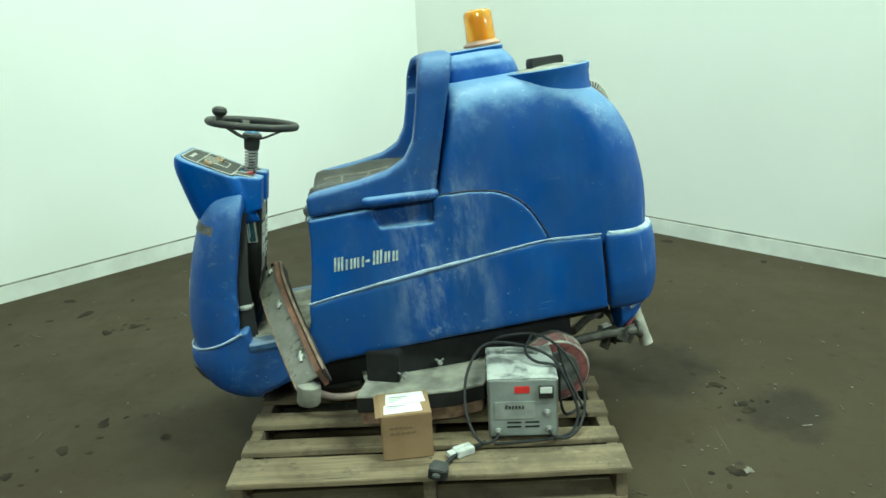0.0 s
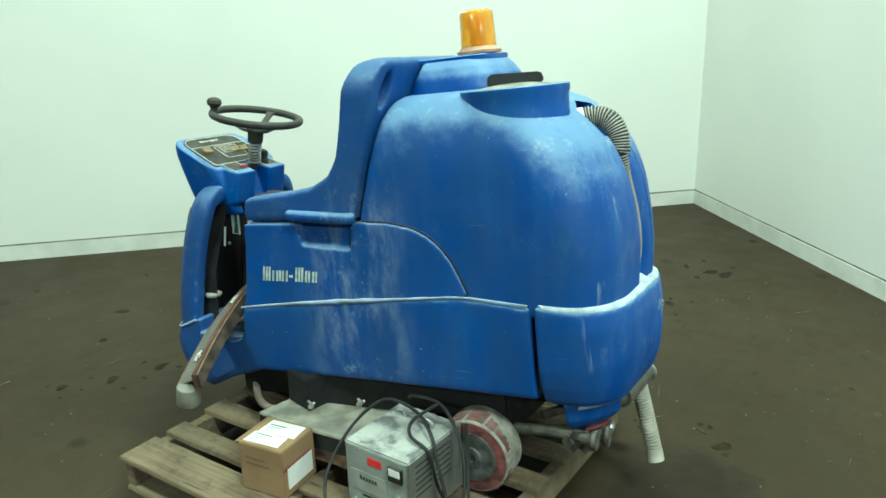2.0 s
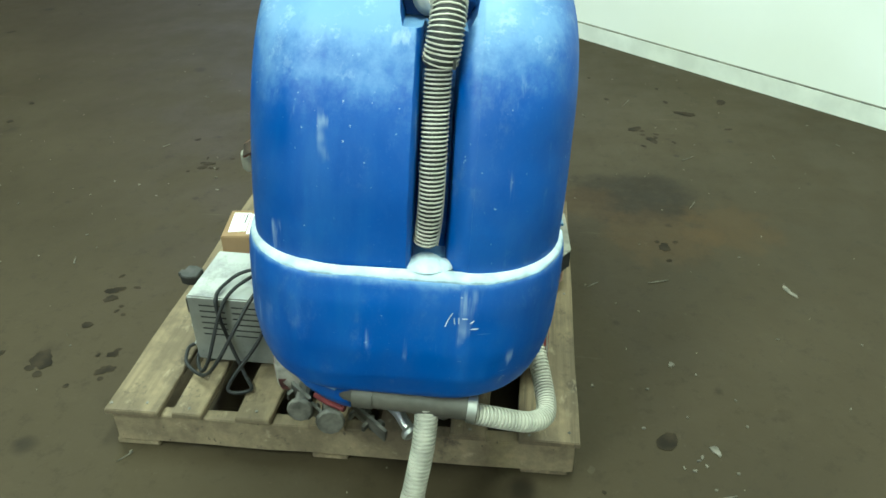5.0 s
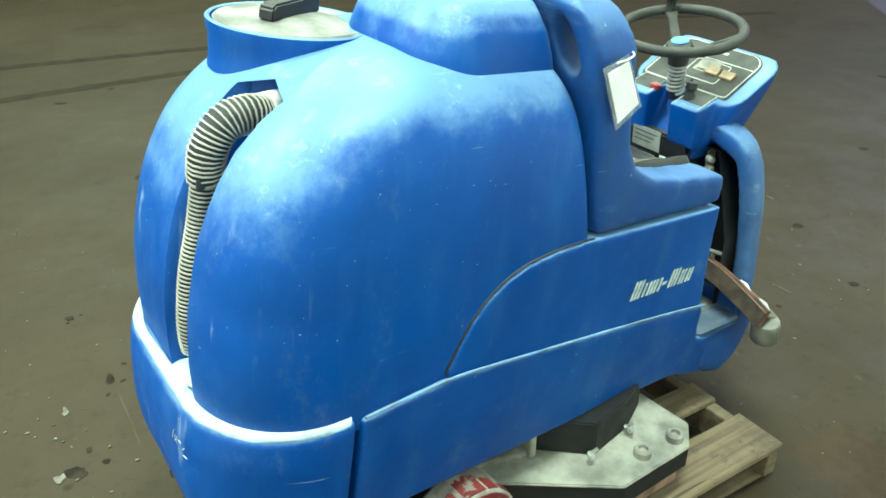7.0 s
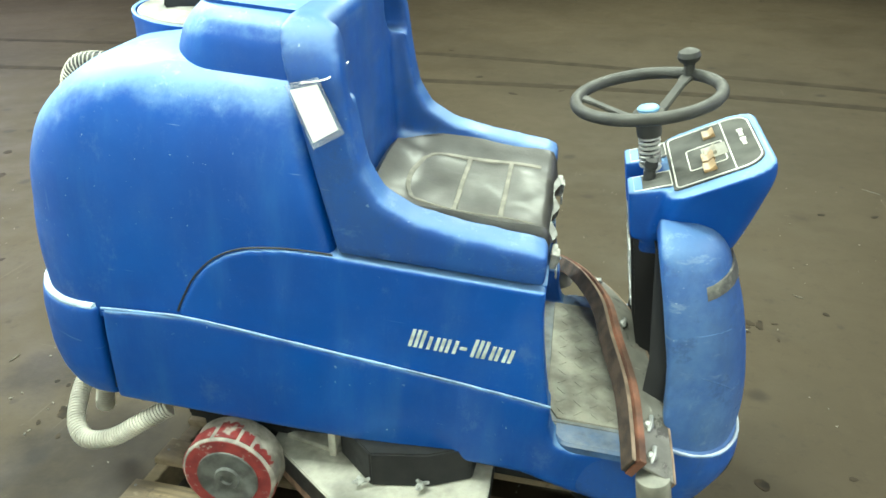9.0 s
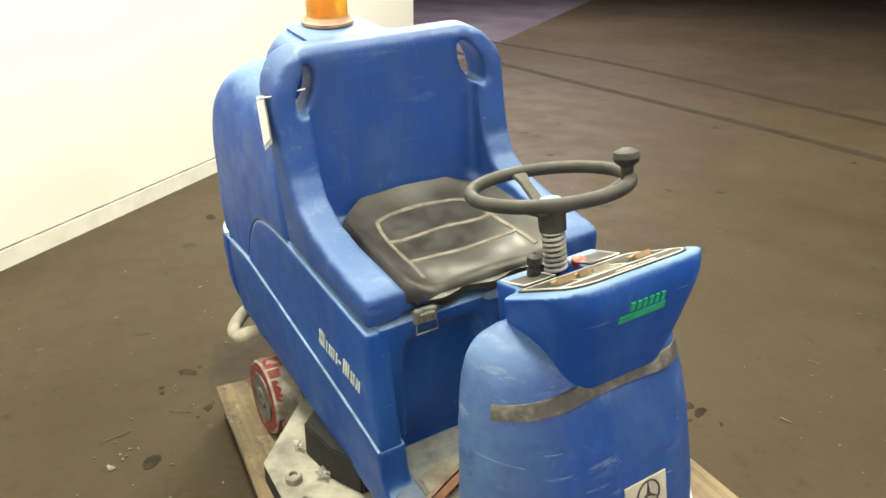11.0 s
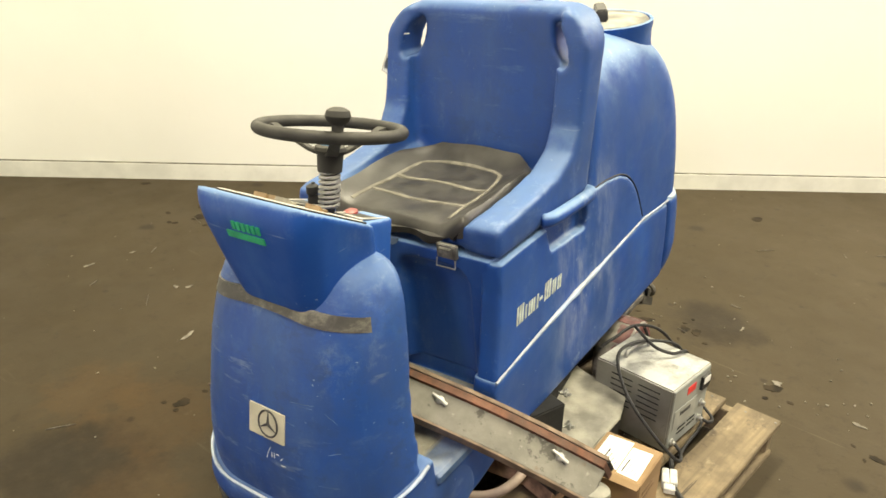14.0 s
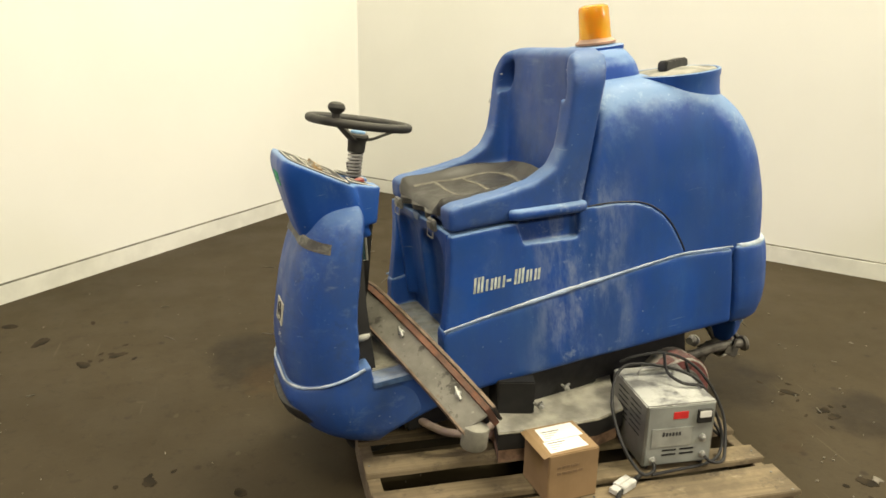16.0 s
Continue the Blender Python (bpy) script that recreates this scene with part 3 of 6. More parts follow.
bm = B()
lathe(bm, [(0.158, 1.10), (0.154, 1.135), (0.151, 1.16), (0.152, 1.20), (0.156, 1.212), (0.157, 1.228), (0.153, 1.231), (0.148, 1.229), (0.146, 1.215), (0.12, 1.214)], (0.752, -0.125, 0), n=56)
part("filler_neck", bm, BLUE, scrubber, "blue round neck under the lid", smooth=30)
bm = B()
lathe(bm, [(0.0, 1.216), (0.143, 1.216), (0.144, 1.226), (0.139, 1.231), (0.128, 1.229), (0.122, 1.228), (0.09, 1.235), (0.05, 1.240), (0.0, 1.242)], (0.752, -0.125, 0), n=48)
lid = part("lid", bm, DUSTY, scrubber, "round dusty grey lid")
bm = B()
prism(bm, [(-0.08, 0.0), (0.08, 0.0), (0.078, 0.022), (0.07, 0.03), (-0.072, 0.034), (-0.079, 0.02)], "y", -0.017, 0.017)
bmesh.ops.transform(bm, matrix=pose(0.755, -0.125, 1.237, 0, 0, 29), verts=bm.verts)
part("lid_handle", bm, BLACK, lid, "black grip", bevel=0.004)

# seat shroud with arms and backrest
bm = B()
WING = [(-0.163, 0.8795), (0.276, 0.8795), (0.381, 1.235), (0.412, 1.33), (0.40, 1.352), (0.33, 1.352), (0.303, 1.338), (0.280, 1.275), (0.258, 1.17), (0.232, 1.075), (0.195, 1.02), (0.13, 0.988), (0.03, 0.972), (-0.13, 0.958), (-0.158, 0.948)]
for s in (1, -1):
    prism(bm, WING, "y", s * 0.236, s * 0.3225)
    box(bm, -0.155, 0.27, min(s * 0.21, s * 0.24), max(s * 0.21, s * 0.24), 0.885, 0.945)
prism(bm, [(0.262, 0.885), (0.278, 0.885), (0.412, 1.33), (0.40, 1.352), (0.34, 1.352), (0.322, 1.33)], "y", -0.3, 0.3)
box(bm, -0.15, 0.3, -0.28, 0.28, 0.885, 0.915)
cuts = []
for s in (1, -1):
    c = B()
    loop = [(s * 0.236 + s * 0.026 * math.cos(a) - s * 0.32 * 0.055 * math.sin(a), 1.258 + 0.055 * math.sin(a)) for a in [k * math.tau / 20 for k in range(20)]]
    prism(c, loop, "x", 0.1, 0.6)
    cuts.append(c)
    c = B()  # rounds the top corner of the back
    arc = [(s * (0.199 + 0.125 * math.sin(a)), 1.232 + 0.125 * math.cos(a)) for a in [radians(k * 9) for k in range(11)]]
    prism(c, arc + [(s * 0.40, 1.232), (s * 0.40, 1.45), (s * 0.199, 1.45)], "x", 0.1, 0.6)
    cuts.append(c)
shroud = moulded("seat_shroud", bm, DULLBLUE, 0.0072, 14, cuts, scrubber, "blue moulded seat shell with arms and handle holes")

# turret behind the backrest, with the beacon on it
bm = B()
loft(bm, [plan(z, x0, x1, w, 0.03, rr, mid=0.056) for z, x0, x1, w, rr in ((1.19, 0.375, 0.676, 0.174, 0.10), (1.235, 0.39, 0.676, 0.172, 0.10), (1.275, 0.405, 0.666, 0.165, 0.10), (1.305, 0.415, 0.647, 0.147, 0.09), (1.326, 0.415, 0.628, 0.122, 0.07))])
turret = moulded("turret", bm, BLUE, 0.008, 4, (), scrubber, "rounded blue hump behind the backrest")
bm = B()
loft(bm, [plan(z, 0.385, 0.632, w, 0.02, 0.05, mid=0.05) for z, w in ((1.322, 0.108), (1.334, 0.11), (1.337, 0.104))])
part("top_plate", bm, BLUE, turret)
beacon = part("beacon", (lambda b: (lathe(b, [(0.045, 0), (0.069, 0.002), (0.071, 0.010), (0.062, 0.014), (0.056, 0.022), (0.0, 0.022)], (0.566, 0.052, 1.339)), b)[1])(B()), simple("pale_brown_ring", (0.42, 0.23, 0.15), 0.6, 0, 0.3, 20, 0, 0.3), scrubber, "amber warning beacon on a pale ring")
bm = B()
n = 48
rings = []
for r, h in ((0.053, 0.016), (0.0545, 0.02), (0.0535, 0.055), (0.0515, 0.118), (0.048, 0.128), (0.034, 0.134), (0.001, 0.135)):
    rings.append([(0.566 + math.cos(i * math.tau / n) * r * (1 + (0.014 if i % 2 else -0.014)), 0.052 + math.sin(i * math.tau / n) * r * (1 + (0.014 if i % 2 else -0.014)), 1.339 + h) for i in range(n)])
loft(bm, rings)
part("lens", bm, AMBER, beacon, "translucent amber lens")
bm = B()
lathe(bm, [(0.018, 0.0), (0.018, 0.05), (0.026, 0.055), (0.026, 0.085), (0.0, 0.09)], (0.566, 0.052, 1.362))
part("lamp_core", bm, simple("orange_core", (0.75, 0.20, 0.02), 0.4, 0, 0.1, 20, 0), beacon)

# battery box, its two flank panels and lower body
bm = B()
box(bm, -0.168, 0.3, -0.300, 0.300, 0.52, 0.876)
bays = []
for y0, y1 in ((-0.235, -0.018), (0.018, 0.235)):
    c = B()
    loft(c, [plan(z, -0.26, -0.138 - tuck, (y1 - y0) / 2 - tuck, 0.02, 0.03, 6, (y0 + y1) / 2) for z, tuck in ((0.50, 0.0), (0.80, 0.0), (0.83, 0.012), (0.842, 0.028))])
    bays.append(c)
battery = moulded("battery_box", bm, BLUE, 0.007, 4, bays, scrubber, "blue battery box with two hollow bays below the seat")
for y in (-0.185, 0.185):
    bm = B()
    box(bm, -0.181, -0.168, y - 0.028, y + 0.028, 0.866, 0.902)
    box(bm, -0.187, -0.180, y - 0.018, y + 0.018, 0.872, 0.896)
    latch = part("latch", bm, LATCH, battery, "worn steel toggle latch", bevel=0.002)
    bm = B()
    tube(bm, [(-0.183, y - 0.026, 0.866), (-0.186, y - 0.027, 0.846), (-0.186, y + 0.027, 0.846), (-0.183, y + 0.026, 0.866)], 0.002, 6)
    part("latch_wire", bm, ZINC, latch)
bm = B()
prism(bm, [(-0.03, 0.884), (0.03, 0.884), (0.026, 0.87), (0.014, 0.86), (-0.014, 0.86), (-0.026, 0.87)], "x", -0.172, -0.164)
part("lid_tab", bm, simple("faded_blue", (0.16, 0.23, 0.36), 0.6), battery, "faded blue tab", bevel=0.002)

ARCH = [(0.282, 0.876), (0.32, 0.876), (0.37, 0.874), (0.42, 0.868), (0.475, 0.857), (0.522, 0.836), (0.563, 0.803), (0.595, 0.762), (0.618, 0.717), (0.634, 0.68), (0.641, 0.660)]
SILL = [(-0.222, 0.584), (-0.117, 0.597), (0.086, 0.616), (0.289, 0.632), (0.495, 0.648), (0.622, 0.656)]
for s in (1, -1):
    bm = B()
    front = [(-0.166, 0.872)] + [(-0.166 - 0.05 * t ** 1.5, 0.872 - 0.286 * t) for t in (0.25, 0.5, 0.75, 1.0)]
    prism(bm, front[:1] + ARCH + [(x, z - 0.03) for x, z in SILL[::-1]] + front[:0:-1], "y", s * 0.27, s * 0.326)
    pocket = B()
    prism(pocket, [(0.046, 0.889), (0.262, 0.880), (0.256, 0.788), (0.068, 0.802)], "y", -0.40, -0.304)
    side = moulded("flank_panel", bm, BLUE, 0.006, 4, (pocket,) if s < 0 else (), scrubber, "blue side panel with an arched rear edge" if s > 0 else "blue side panel with an arched rear edge, streaked with white powder")
    # black tube puts in the shade of the gap along the arch
    bm = B()
    tube(bm, smooth_path([(x + 0.003, s * 0.3215, z + 0.003) for x, z in ARCH], 3), lambda t: 0.0020 + 0.0008 * t, 6)
    part("gap_shadow", bm, BLACK, side, "black strip for the shadow in the gap along the arched edge")
    # pale model lettering kept as plain upright bars
    x = 0.0
    for strokes, h in ((3, 0.048), (1, 0.036), (3, 0.036), (1, 0.036), (0, 0.008), (3, 0.048), (2, 0.038), (2, 0.036)):
        for k in range(max(1, strokes)):
            w = 0.0075 if strokes else 0.015
            bm = B()
            lean, z0 = 0.2, 0.682 + (0 if strokes else 0.014)
            x0 = -0.114 + x if s < 0 else 0.109 - x * 1.02
            d = 1 if s < 0 else -1
            prism(bm, [(x0, z0), (x0 + d * w, z0), (x0 + d * (w + lean * h), z0 + h), (x0 + d * lean * h, z0 + h)], "y", s * 0.3245, s * 0.3272)
            part("lettering_bar", bm, LETTER, side, smooth=0)
            x += w + 0.0045
        x += 0.004
# grip over the pocket in one flank
bm = B()
tube(bm, smooth_path([(0.035, -0.318, 0.900), (0.055, -0.338, 0.901), (0.15, -0.343, 0.897), (0.255, -0.338, 0.890), (0.275, -0.318, 0.888)], 6), 0.0185, 12)
moulded("side_grip", bm, BLUE, 0.005, 3, (), scrubber, "blue moulded grip dusted white")

bm = B()
LOW = [(0.830, 0.634), (0.826, 0.356), (0.246, 0.360), (-0.19, 0.354), (-0.337, 0.312), (-0.44, 0.276), (-0.45, 0.300), (-0.45, 0.462), (-0.285, 0.462), (-0.245, 0.474), (-0.229, 0.52), (-0.222, 0.582)] + SILL[1:]
rows = []
for y, tuck in ((-0.333, 0.014), (-0.329, 0.005), (-0.318, 0.0), (0.318, 0.0), (0.329, 0.005), (0.333, 0.014)):
    rows.append([(x, y, z + (tuck if z < 0.4 else -tuck * 0.5)) for x, z in LOW])
loft(bm, rows)
well = B()
box(well, -0.40, -0.136, -0.262, 0.262, 0.474, 0.9)
lower = moulded("lower_body", bm, BLUE, 0.007, 4, (well,), scrubber, "long blue lower body skirt")
for v in lower.data.vertices:
    # the skirt draws in towards its lower edge and towards the nose
    t, low = min(1.0, max(0.0, (-0.25 - v.co.x) / 0.20)), min(1.0, max(0.0, (0.58 - v.co.z) / 0.22))
    v.co.y *= (1 - 0.045 * t * t * (3 - 2 * t)) * (1 - 0.042 * low ** 1.6)

# unseen block added so the gap before the bumper stays dark
bm = B()
box(bm, 0.76, 0.92, -0.30, 0.30, 0.375, 0.605)
part("gap_filler", bm, BLACK, scrubber, "black block added to darken the panel gap")

# front base, foot floor and hood
def rim_z(x):
    """The worn rim of the front base climbs towards the step."""
    return 0.462 + 0.062 * max(0.0, (x + 0.69) / 0.23) ** 1.5


bm = B()
loft(bm, [plan(z, x0, -0.30, w, rf, 0.04, mid=0.001) for z, x0, w, rf in ((0.256, -0.540, 0.296, 0.16), (0.270, -0.592, 0.307, 0.18), (0.290, -0.632, 0.316, 0.20), (0.312, -0.658, 0.321, 0.21), (0.345, -0.678, 0.323, 0.215), (0.385, -0.699, 0.322, 0.22), (0.42, -0.709, 0.320, 0.225), (0.460, -0.701, 0.316, 0.225))])
rim = plan(0, -0.697, -0.44, 0.314, 0.228, 0.004, n=12, mid=0.001)
loft(bm, [[(x, y, 0.40) for x, y, z in rim], [(x, y, rim_z(x)) for x, y, z in rim]])
front_cut = B()
box(front_cut, -0.452, 0.1, -0.5, 0.5, 0.468, 0.8)
under_cut = B()
prism(under_cut, [(-0.58, 0.1), (0.0, 0.1), (0.0, 0.372), (-0.19, 0.374), (-0.337, 0.332), (-0.445, 0.282), (-0.458, 0.256), (-0.58, 0.195)], "y", -0.5, 0.5)
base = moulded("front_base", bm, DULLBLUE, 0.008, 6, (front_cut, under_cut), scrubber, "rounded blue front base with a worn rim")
bm = B()
loft(bm, [plan(z, x0, -0.40, w, rf, 0.04, mid=0.001) for z, x0, w, rf in ((0.290, -0.645, 0.300, 0.25), (0.315, -0.678, 0.309, 0.255), (0.350, -0.710, 0.314, 0.258), (0.378, -0.721, 0.314, 0.258), (0.386, -0.720, 0.312, 0.256), (0.390, -0.700, 0.300, 0.25))])
part("front_bumper", bm, RUBBER, scrubber, "black rubber strip under the front")
bm = B()
loft(bm, [plan(z, -0.458, -0.13, w, 0.01, 0.03, 6) for z, w in ((0.455, 0.264), (0.474, 0.264), (0.481, 0.258))])
floor_pan = part("foot_floor", bm, WET, scrubber, "dusty foot floor of the platform", bevel=0.004)
bm = B()
loft(bm, [plan(z, -0.458, -0.250, w, 0.01, 0.03, 6) for z, w in ((0.455, 0.322), (0.472, 0.322), (0.479, 0.315))])
part("step_plate", bm, STEP, scrubber, "dust-covered step plate")
bm = B()
prism(bm, [(-0.44, -0.25), (-0.225, -0.25), (-0.225, 0.20), (-0.25, 0.245), (-0.44, 0.245)], "z", 0.480, 0.486)
tread = part("tread_mat", bm, MAT, floor_pan, "grey tread mat with raised bars", bevel=0.001)
for i in range(13):
    for j in range(5):
        bm = B()
        a = 45 if (i + j) % 2 else -45
        box(bm, -0.012, 0.012, -0.0022, 0.0022, 0, 0.0013)
        bmesh.ops.transform(bm, matrix=pose(-0.42 + j * 0.041, -0.225 + i * 0.037, 0.4858, 0, 0, a), verts=bm.verts)
        part("tread_bar", bm, MAT, tread, smooth=0)

HOOD = [(0.445, -0.684, -0.508, 0.306, 0.22), (0.50, -0.690, -0.494, 0.302, 0.22), (0.58, -0.683, -0.480, 0.294, 0.215), (0.68, -0.659, -0.466, 0.281, 0.20), (0.77, -0.630, -0.442, 0.273, 0.185), (0.85, -0.597, -0.420, 0.260, 0.165), (0.91, -0.565, -0.402, 0.244, 0.145), (0.95, -0.537, -0.392, 0.224, 0.125), (0.975, -0.509, -0.392, 0.196, 0.10), (0.988, -0.48, -0.395, 0.152, 0.07)]


bm = B()
loft(bm, [plan(z, x0, x1 + 0.005, w, rf, 0.02, 14, mid=0.0) for z, x0, x1, w, rf in finer(HOOD)])
inner = B()
loft(inner, [plan(z, x0 + 0.045, x1 + 0.2, w - 0.045, max(0.05, rf - 0.045), 0.02, mid=0.0) for z, x0, x1, w, rf in [(0.30, -0.70, -0.508, 0.306, 0.27)] + HOOD[:-3] + [(0.94, -0.55, -0.392, 0.165, 0.13)]])
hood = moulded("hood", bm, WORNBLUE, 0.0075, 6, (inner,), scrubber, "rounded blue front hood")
bm = B()
loft(bm, [plan(z, x0 + 0.05, x1 - 0.014, w - 0.05, max(0.05, rf - 0.05), 0.02, mid=0.0) for z, x0, x1, w, rf in [(0.44, -0.70, -0.54, 0.30, 0.27), (0.68, -0.674, -0.50, 0.276, 0.25), (0.92, -0.56, -0.44, 0.20, 0.17)]])
part("hood_lining", bm, BLACK, scrubber, "black cavity behind the hood")
# tape round the hood
bm = B()
strip = []
for a in np.linspace(-64, 65, 31):
    r = radians(a)
    strip.append((math.cos(r), math.sin(r)))
rows = []
for cx, sy in strip:
    row = []
    lift = 0.050 * (cx - 0.36)
    for z, off in ((0.861 + lift, 0.001), (0.861 + lift, 0.0065), (0.890 + lift, 0.0065), (0.890 + lift, 0.001)):
        x0, x1, w, rf = between(HOOD, z)
        yc = (w - rf)
        y = sy * (w + off) if abs(sy) < 0.999 else sy * w
        ang = math.asin(max(-1, min(1, (abs(y) - yc) / rf))) if abs(y) > yc else 0.0
        row.append((x0 + rf - (rf + off) * math.cos(ang), math.copysign(min(abs(y), w + off), y), z))
    rows.append(row)
loft(bm, rows)
part("tape_strip", bm, TAPE, hood, "old grey tape round the hood", smooth=30)


def hood_x(y, z):
    x0, x1, w, rf = between(HOOD, z)
    yy = abs(y) - (w - rf)
    return x0 + rf - math.sqrt(max(0, rf * rf - yy * yy)) if yy > 0 else x0


# sticker with a round emblem, and chalk marks
bm = B()
ys = np.linspace(-0.092, 0.016, 9)
loft(bm, [[(hood_x(y, z) - o, y, z) for z, o in ((0.630, 0.0015), (0.630, 0.0045), (0.697, 0.0045), (0.697, 0.0015))] for y in ys])
sticker = part("sticker", bm, simple("aged_sticker", (0.50, 0.48, 0.38), 0.6, 0, 0.12, 20, 0), hood, "aged cream sticker with a round emblem")
bm = B()
c = (-0.043, 0.664)
tube(bm, [(hood_x(c[0] + 0.029 * math.cos(a), c[1] + 0.029 * math.sin(a)) - 0.0045, c[0] + 0.029 * math.cos(a), c[1] + 0.029 * math.sin(a)) for a in [k * math.tau / 36 for k in range(36)]], 0.0022, 6, True)
for a in (90, 210, 330):
    e = (c[0] + 0.028 * math.cos(radians(a)), c[1] + 0.028 * math.sin(radians(a)))
    tube(bm, [(hood_x(*c) - 0.0045, *c), (hood_x(*e) - 0.0045, *e)], lambda s: 0.004 - 0.0032 * s, 6)
part("emblem", bm, INK, sticker, "dark round emblem")


def scribble(name, strokes, parent, surface, mat=CHALK, r=0.0009, label="white chalk scribble"):
    m = B()
    for st in strokes:
        tube(m, [surface(p.x, p.y) for p in smooth_path([(u, v, 0) for u, v in st], 5)], r, 5)
    return part(name, m, mat, parent, label)


MARK = [[(0, 0), (0.006, 0.018), (0.014, 0.034)], [(0.018, 0.022), (0.020, 0.008)], [(0.028, 0.024), (0.029, 0.008)], [(0.036, 0.022), (0.048, 0.022)], [(0.054, 0.010), (0.062, 0.018)], [(0.056, -0.004), (0.072, -0.003)]]
scribble("chalk_mark", [[(-0.036 - u * 0.8, 0.582 + v * 0.8) for u, v in st] for st in MARK], hood, lambda y, z: (hood_x(y, z) - 0.001, y, z))

rnd = random.Random(21)
SCRATCH = simple("pale_blue_scratch", (0.065, 0.125, 0.265), 0.7, 0, 0.4, 50, 0)
for _ in range(24):
    y, z, long = rnd.uniform(-0.23, 0.23), rnd.uniform(0.50, 0.82), rnd.uniform(0.008, 0.055)
    lean = rnd.choice((0.0, 0.06, -0.08, 0.12, 1.0))
    stroke = [(y + long * k, z + long * k * lean + rnd.uniform(-0.001, 0.001)) for k in (0.0, 0.4, 0.7, 1.0)]
    scribble("scratch", [stroke], hood, lambda u, v: (hood_x(u, v) + 0.0002, u, v), SCRATCH, rnd.uniform(0.0007, 0.0013), "")

# rear bumper with its ledge
REAR = [(0.309, 1.030, 0.288, 0.19), (0.330, 1.052, 0.305, 0.20), (0.385, 1.071, 0.320, 0.21), (0.45, 1.081, 0.330, 0.215), (0.55, 1.083, 0.334, 0.215), (0.598, 1.078, 0.334, 0.215), (0.612, 1.071, 0.328, 0.21)]


def bumper_loop(z, x1, w, rr):
    """One rear corner is rounder than the other."""
    return plan(z, 0.842, x1 + 0.001, w, 0.01, rr + 0.008, n=14)[:15] + plan(z, 0.842, x1 - 0.009, w, 0.01, rr - 0.015, n=14)[15:]


def ledge_z(x):
    return 0.612 + 0.026 - 0.10 * max(0.0, x - 0.86)


bm = B()
rows = []
for z, x1, w, rr in REAR:
    lift = 1.0 if z > 0.5 else 0.0
    drop = max(0.0, min(1.0, (0.44 - z) / 0.13))
    rows.append([(x, y, zz + lift * (0.026 - 0.10 * max(0.0, x - 0.86)) * 1.0 + drop * 0.036 * max(0.0, 1 - (x - 0.84) / 0.22)) for x, y, zz in bumper_loop(z, x1, w, rr)])
loft(bm, rows)
bumper = moulded("rear_bumper", bm, BLUE, 0.008, 5, (), scrubber, "blue wrap-around rear bumper with a white-dusted ledge")


def rear_x(y, z):
    x1, w, rr = between(REAR, z)
    x1, rr = x1 + 0.001 - 0.010 * min(1.0, max(0.0, (w - rr - 0.008 - y) / 0.2)), rr + 0.008
    yy = abs(y) - (w - rr)
    return x1 - rr + math.sqrt(max(0, rr * rr - yy * yy)) if yy > 0 else x1


scribble("chalk_mark", [[(0.085 + u * 0.9, 0.520 + v * 0.9) for u, v in st] for st in MARK], bumper, lambda y, z: (rear_x(y, z) + 0.001, y, z))
bm = B()
loft(bm, [plan(z, 0.80, x1, w, 0.02, min(rr, w - 0.01)) for z, x1, w, rr in ((0.222, 0.962, 0.236, 0.2), (0.240, 0.996, 0.264, 0.23), (0.272, 1.024, 0.286, 0.25), (0.335, 1.038, 0.297, 0.26))])
cut = B()
box(cut, 0.5, 1.4, -0.105, 0.6, 0.0, 0.6)
cut2 = B()
box(cut2, 0.5, 0.885, -0.6, 0.6, 0.0, 0.6)
lower_piece = moulded("lower_bumper", bm, BLUE, 0.007, 4, (cut, cut2), scrubber, "short blue lower bumper piece with a dusty rim")

# dusted beads along the ledges
for s in (1, -1):
    bm = B()
    tube(bm, smooth_path([(x, s * 0.3325, z + 0.001) for x, z in SILL + [(0.72, 0.650), (0.828, 0.640)]], 4), lambda t: 0.0033 + 0.0006 * math.sin(47 * t) * math.sin(13 * t + 1) + (0.0042 * math.exp(-((t - 0.36) / 0.13) ** 2) * (1 + 0.35 * math.sin(90 * t)) if s < 0 else 0.0), 8)
    part("sill_bead", bm, BEAD if s < 0 else SCUFFED, lower, "white-dusted bead along the sill" if s < 0 else "pale scuffed bead along the sill")
# powder lying on the sloping ledge between tank and bumper
bm = B()
ring = []
for k, (p, q) in enumerate(zip(plan(0, 0.842, 1.051, 0.316, 0.01, 0.205, n=14), bumper_loop(0, 1.073, 0.3295, 0.21))):
    if q[0] > 0.846 and not 15 <= k < 45:
        thin = 0.0012 * math.sin(k * 2.3) + 0.0008 * math.sin(k * 5.1)
        z0, z1 = ledge_z(p[0]) + 0.006, ledge_z(q[0]) - 0.0015
        ring.append([(q[0] + 0.001, q[1] * 1.002, z1 - 0.006 + thin), (q[0], q[1], z1 + thin), (p[0] * 0.5 + q[0] * 0.5, p[1] * 0.5 + q[1] * 0.5, (z0 + z1) / 2 + 0.003), (p[0], p[1], z0), (p[0], p[1], z0 - 0.012), (q[0] - 0.004, q[1] * 0.99, z1 - 0.012)])
split = next(k for k in range(1, len(ring)) if (ring[k][1][1] < 0) != (ring[k - 1][1][1] < 0))
loft(bm, ring[split:] + ring[:split])
for cy, r, h in ((0.042, 0.034, 0.020), (0.070, 0.022, 0.012), (0.015, 0.018, 0.010)):
    lathe(bm, [(r * 1.25, 0.0), (r, h * 0.35), (r * 0.6, h * 0.85), (0.0, h)], (1.026, cy, ledge_z(1.03) + 0.004), n=14)
part("ledge_dust", bm, LEDGE, bumper, "thick white powder along the bumper ledge", smooth=50)
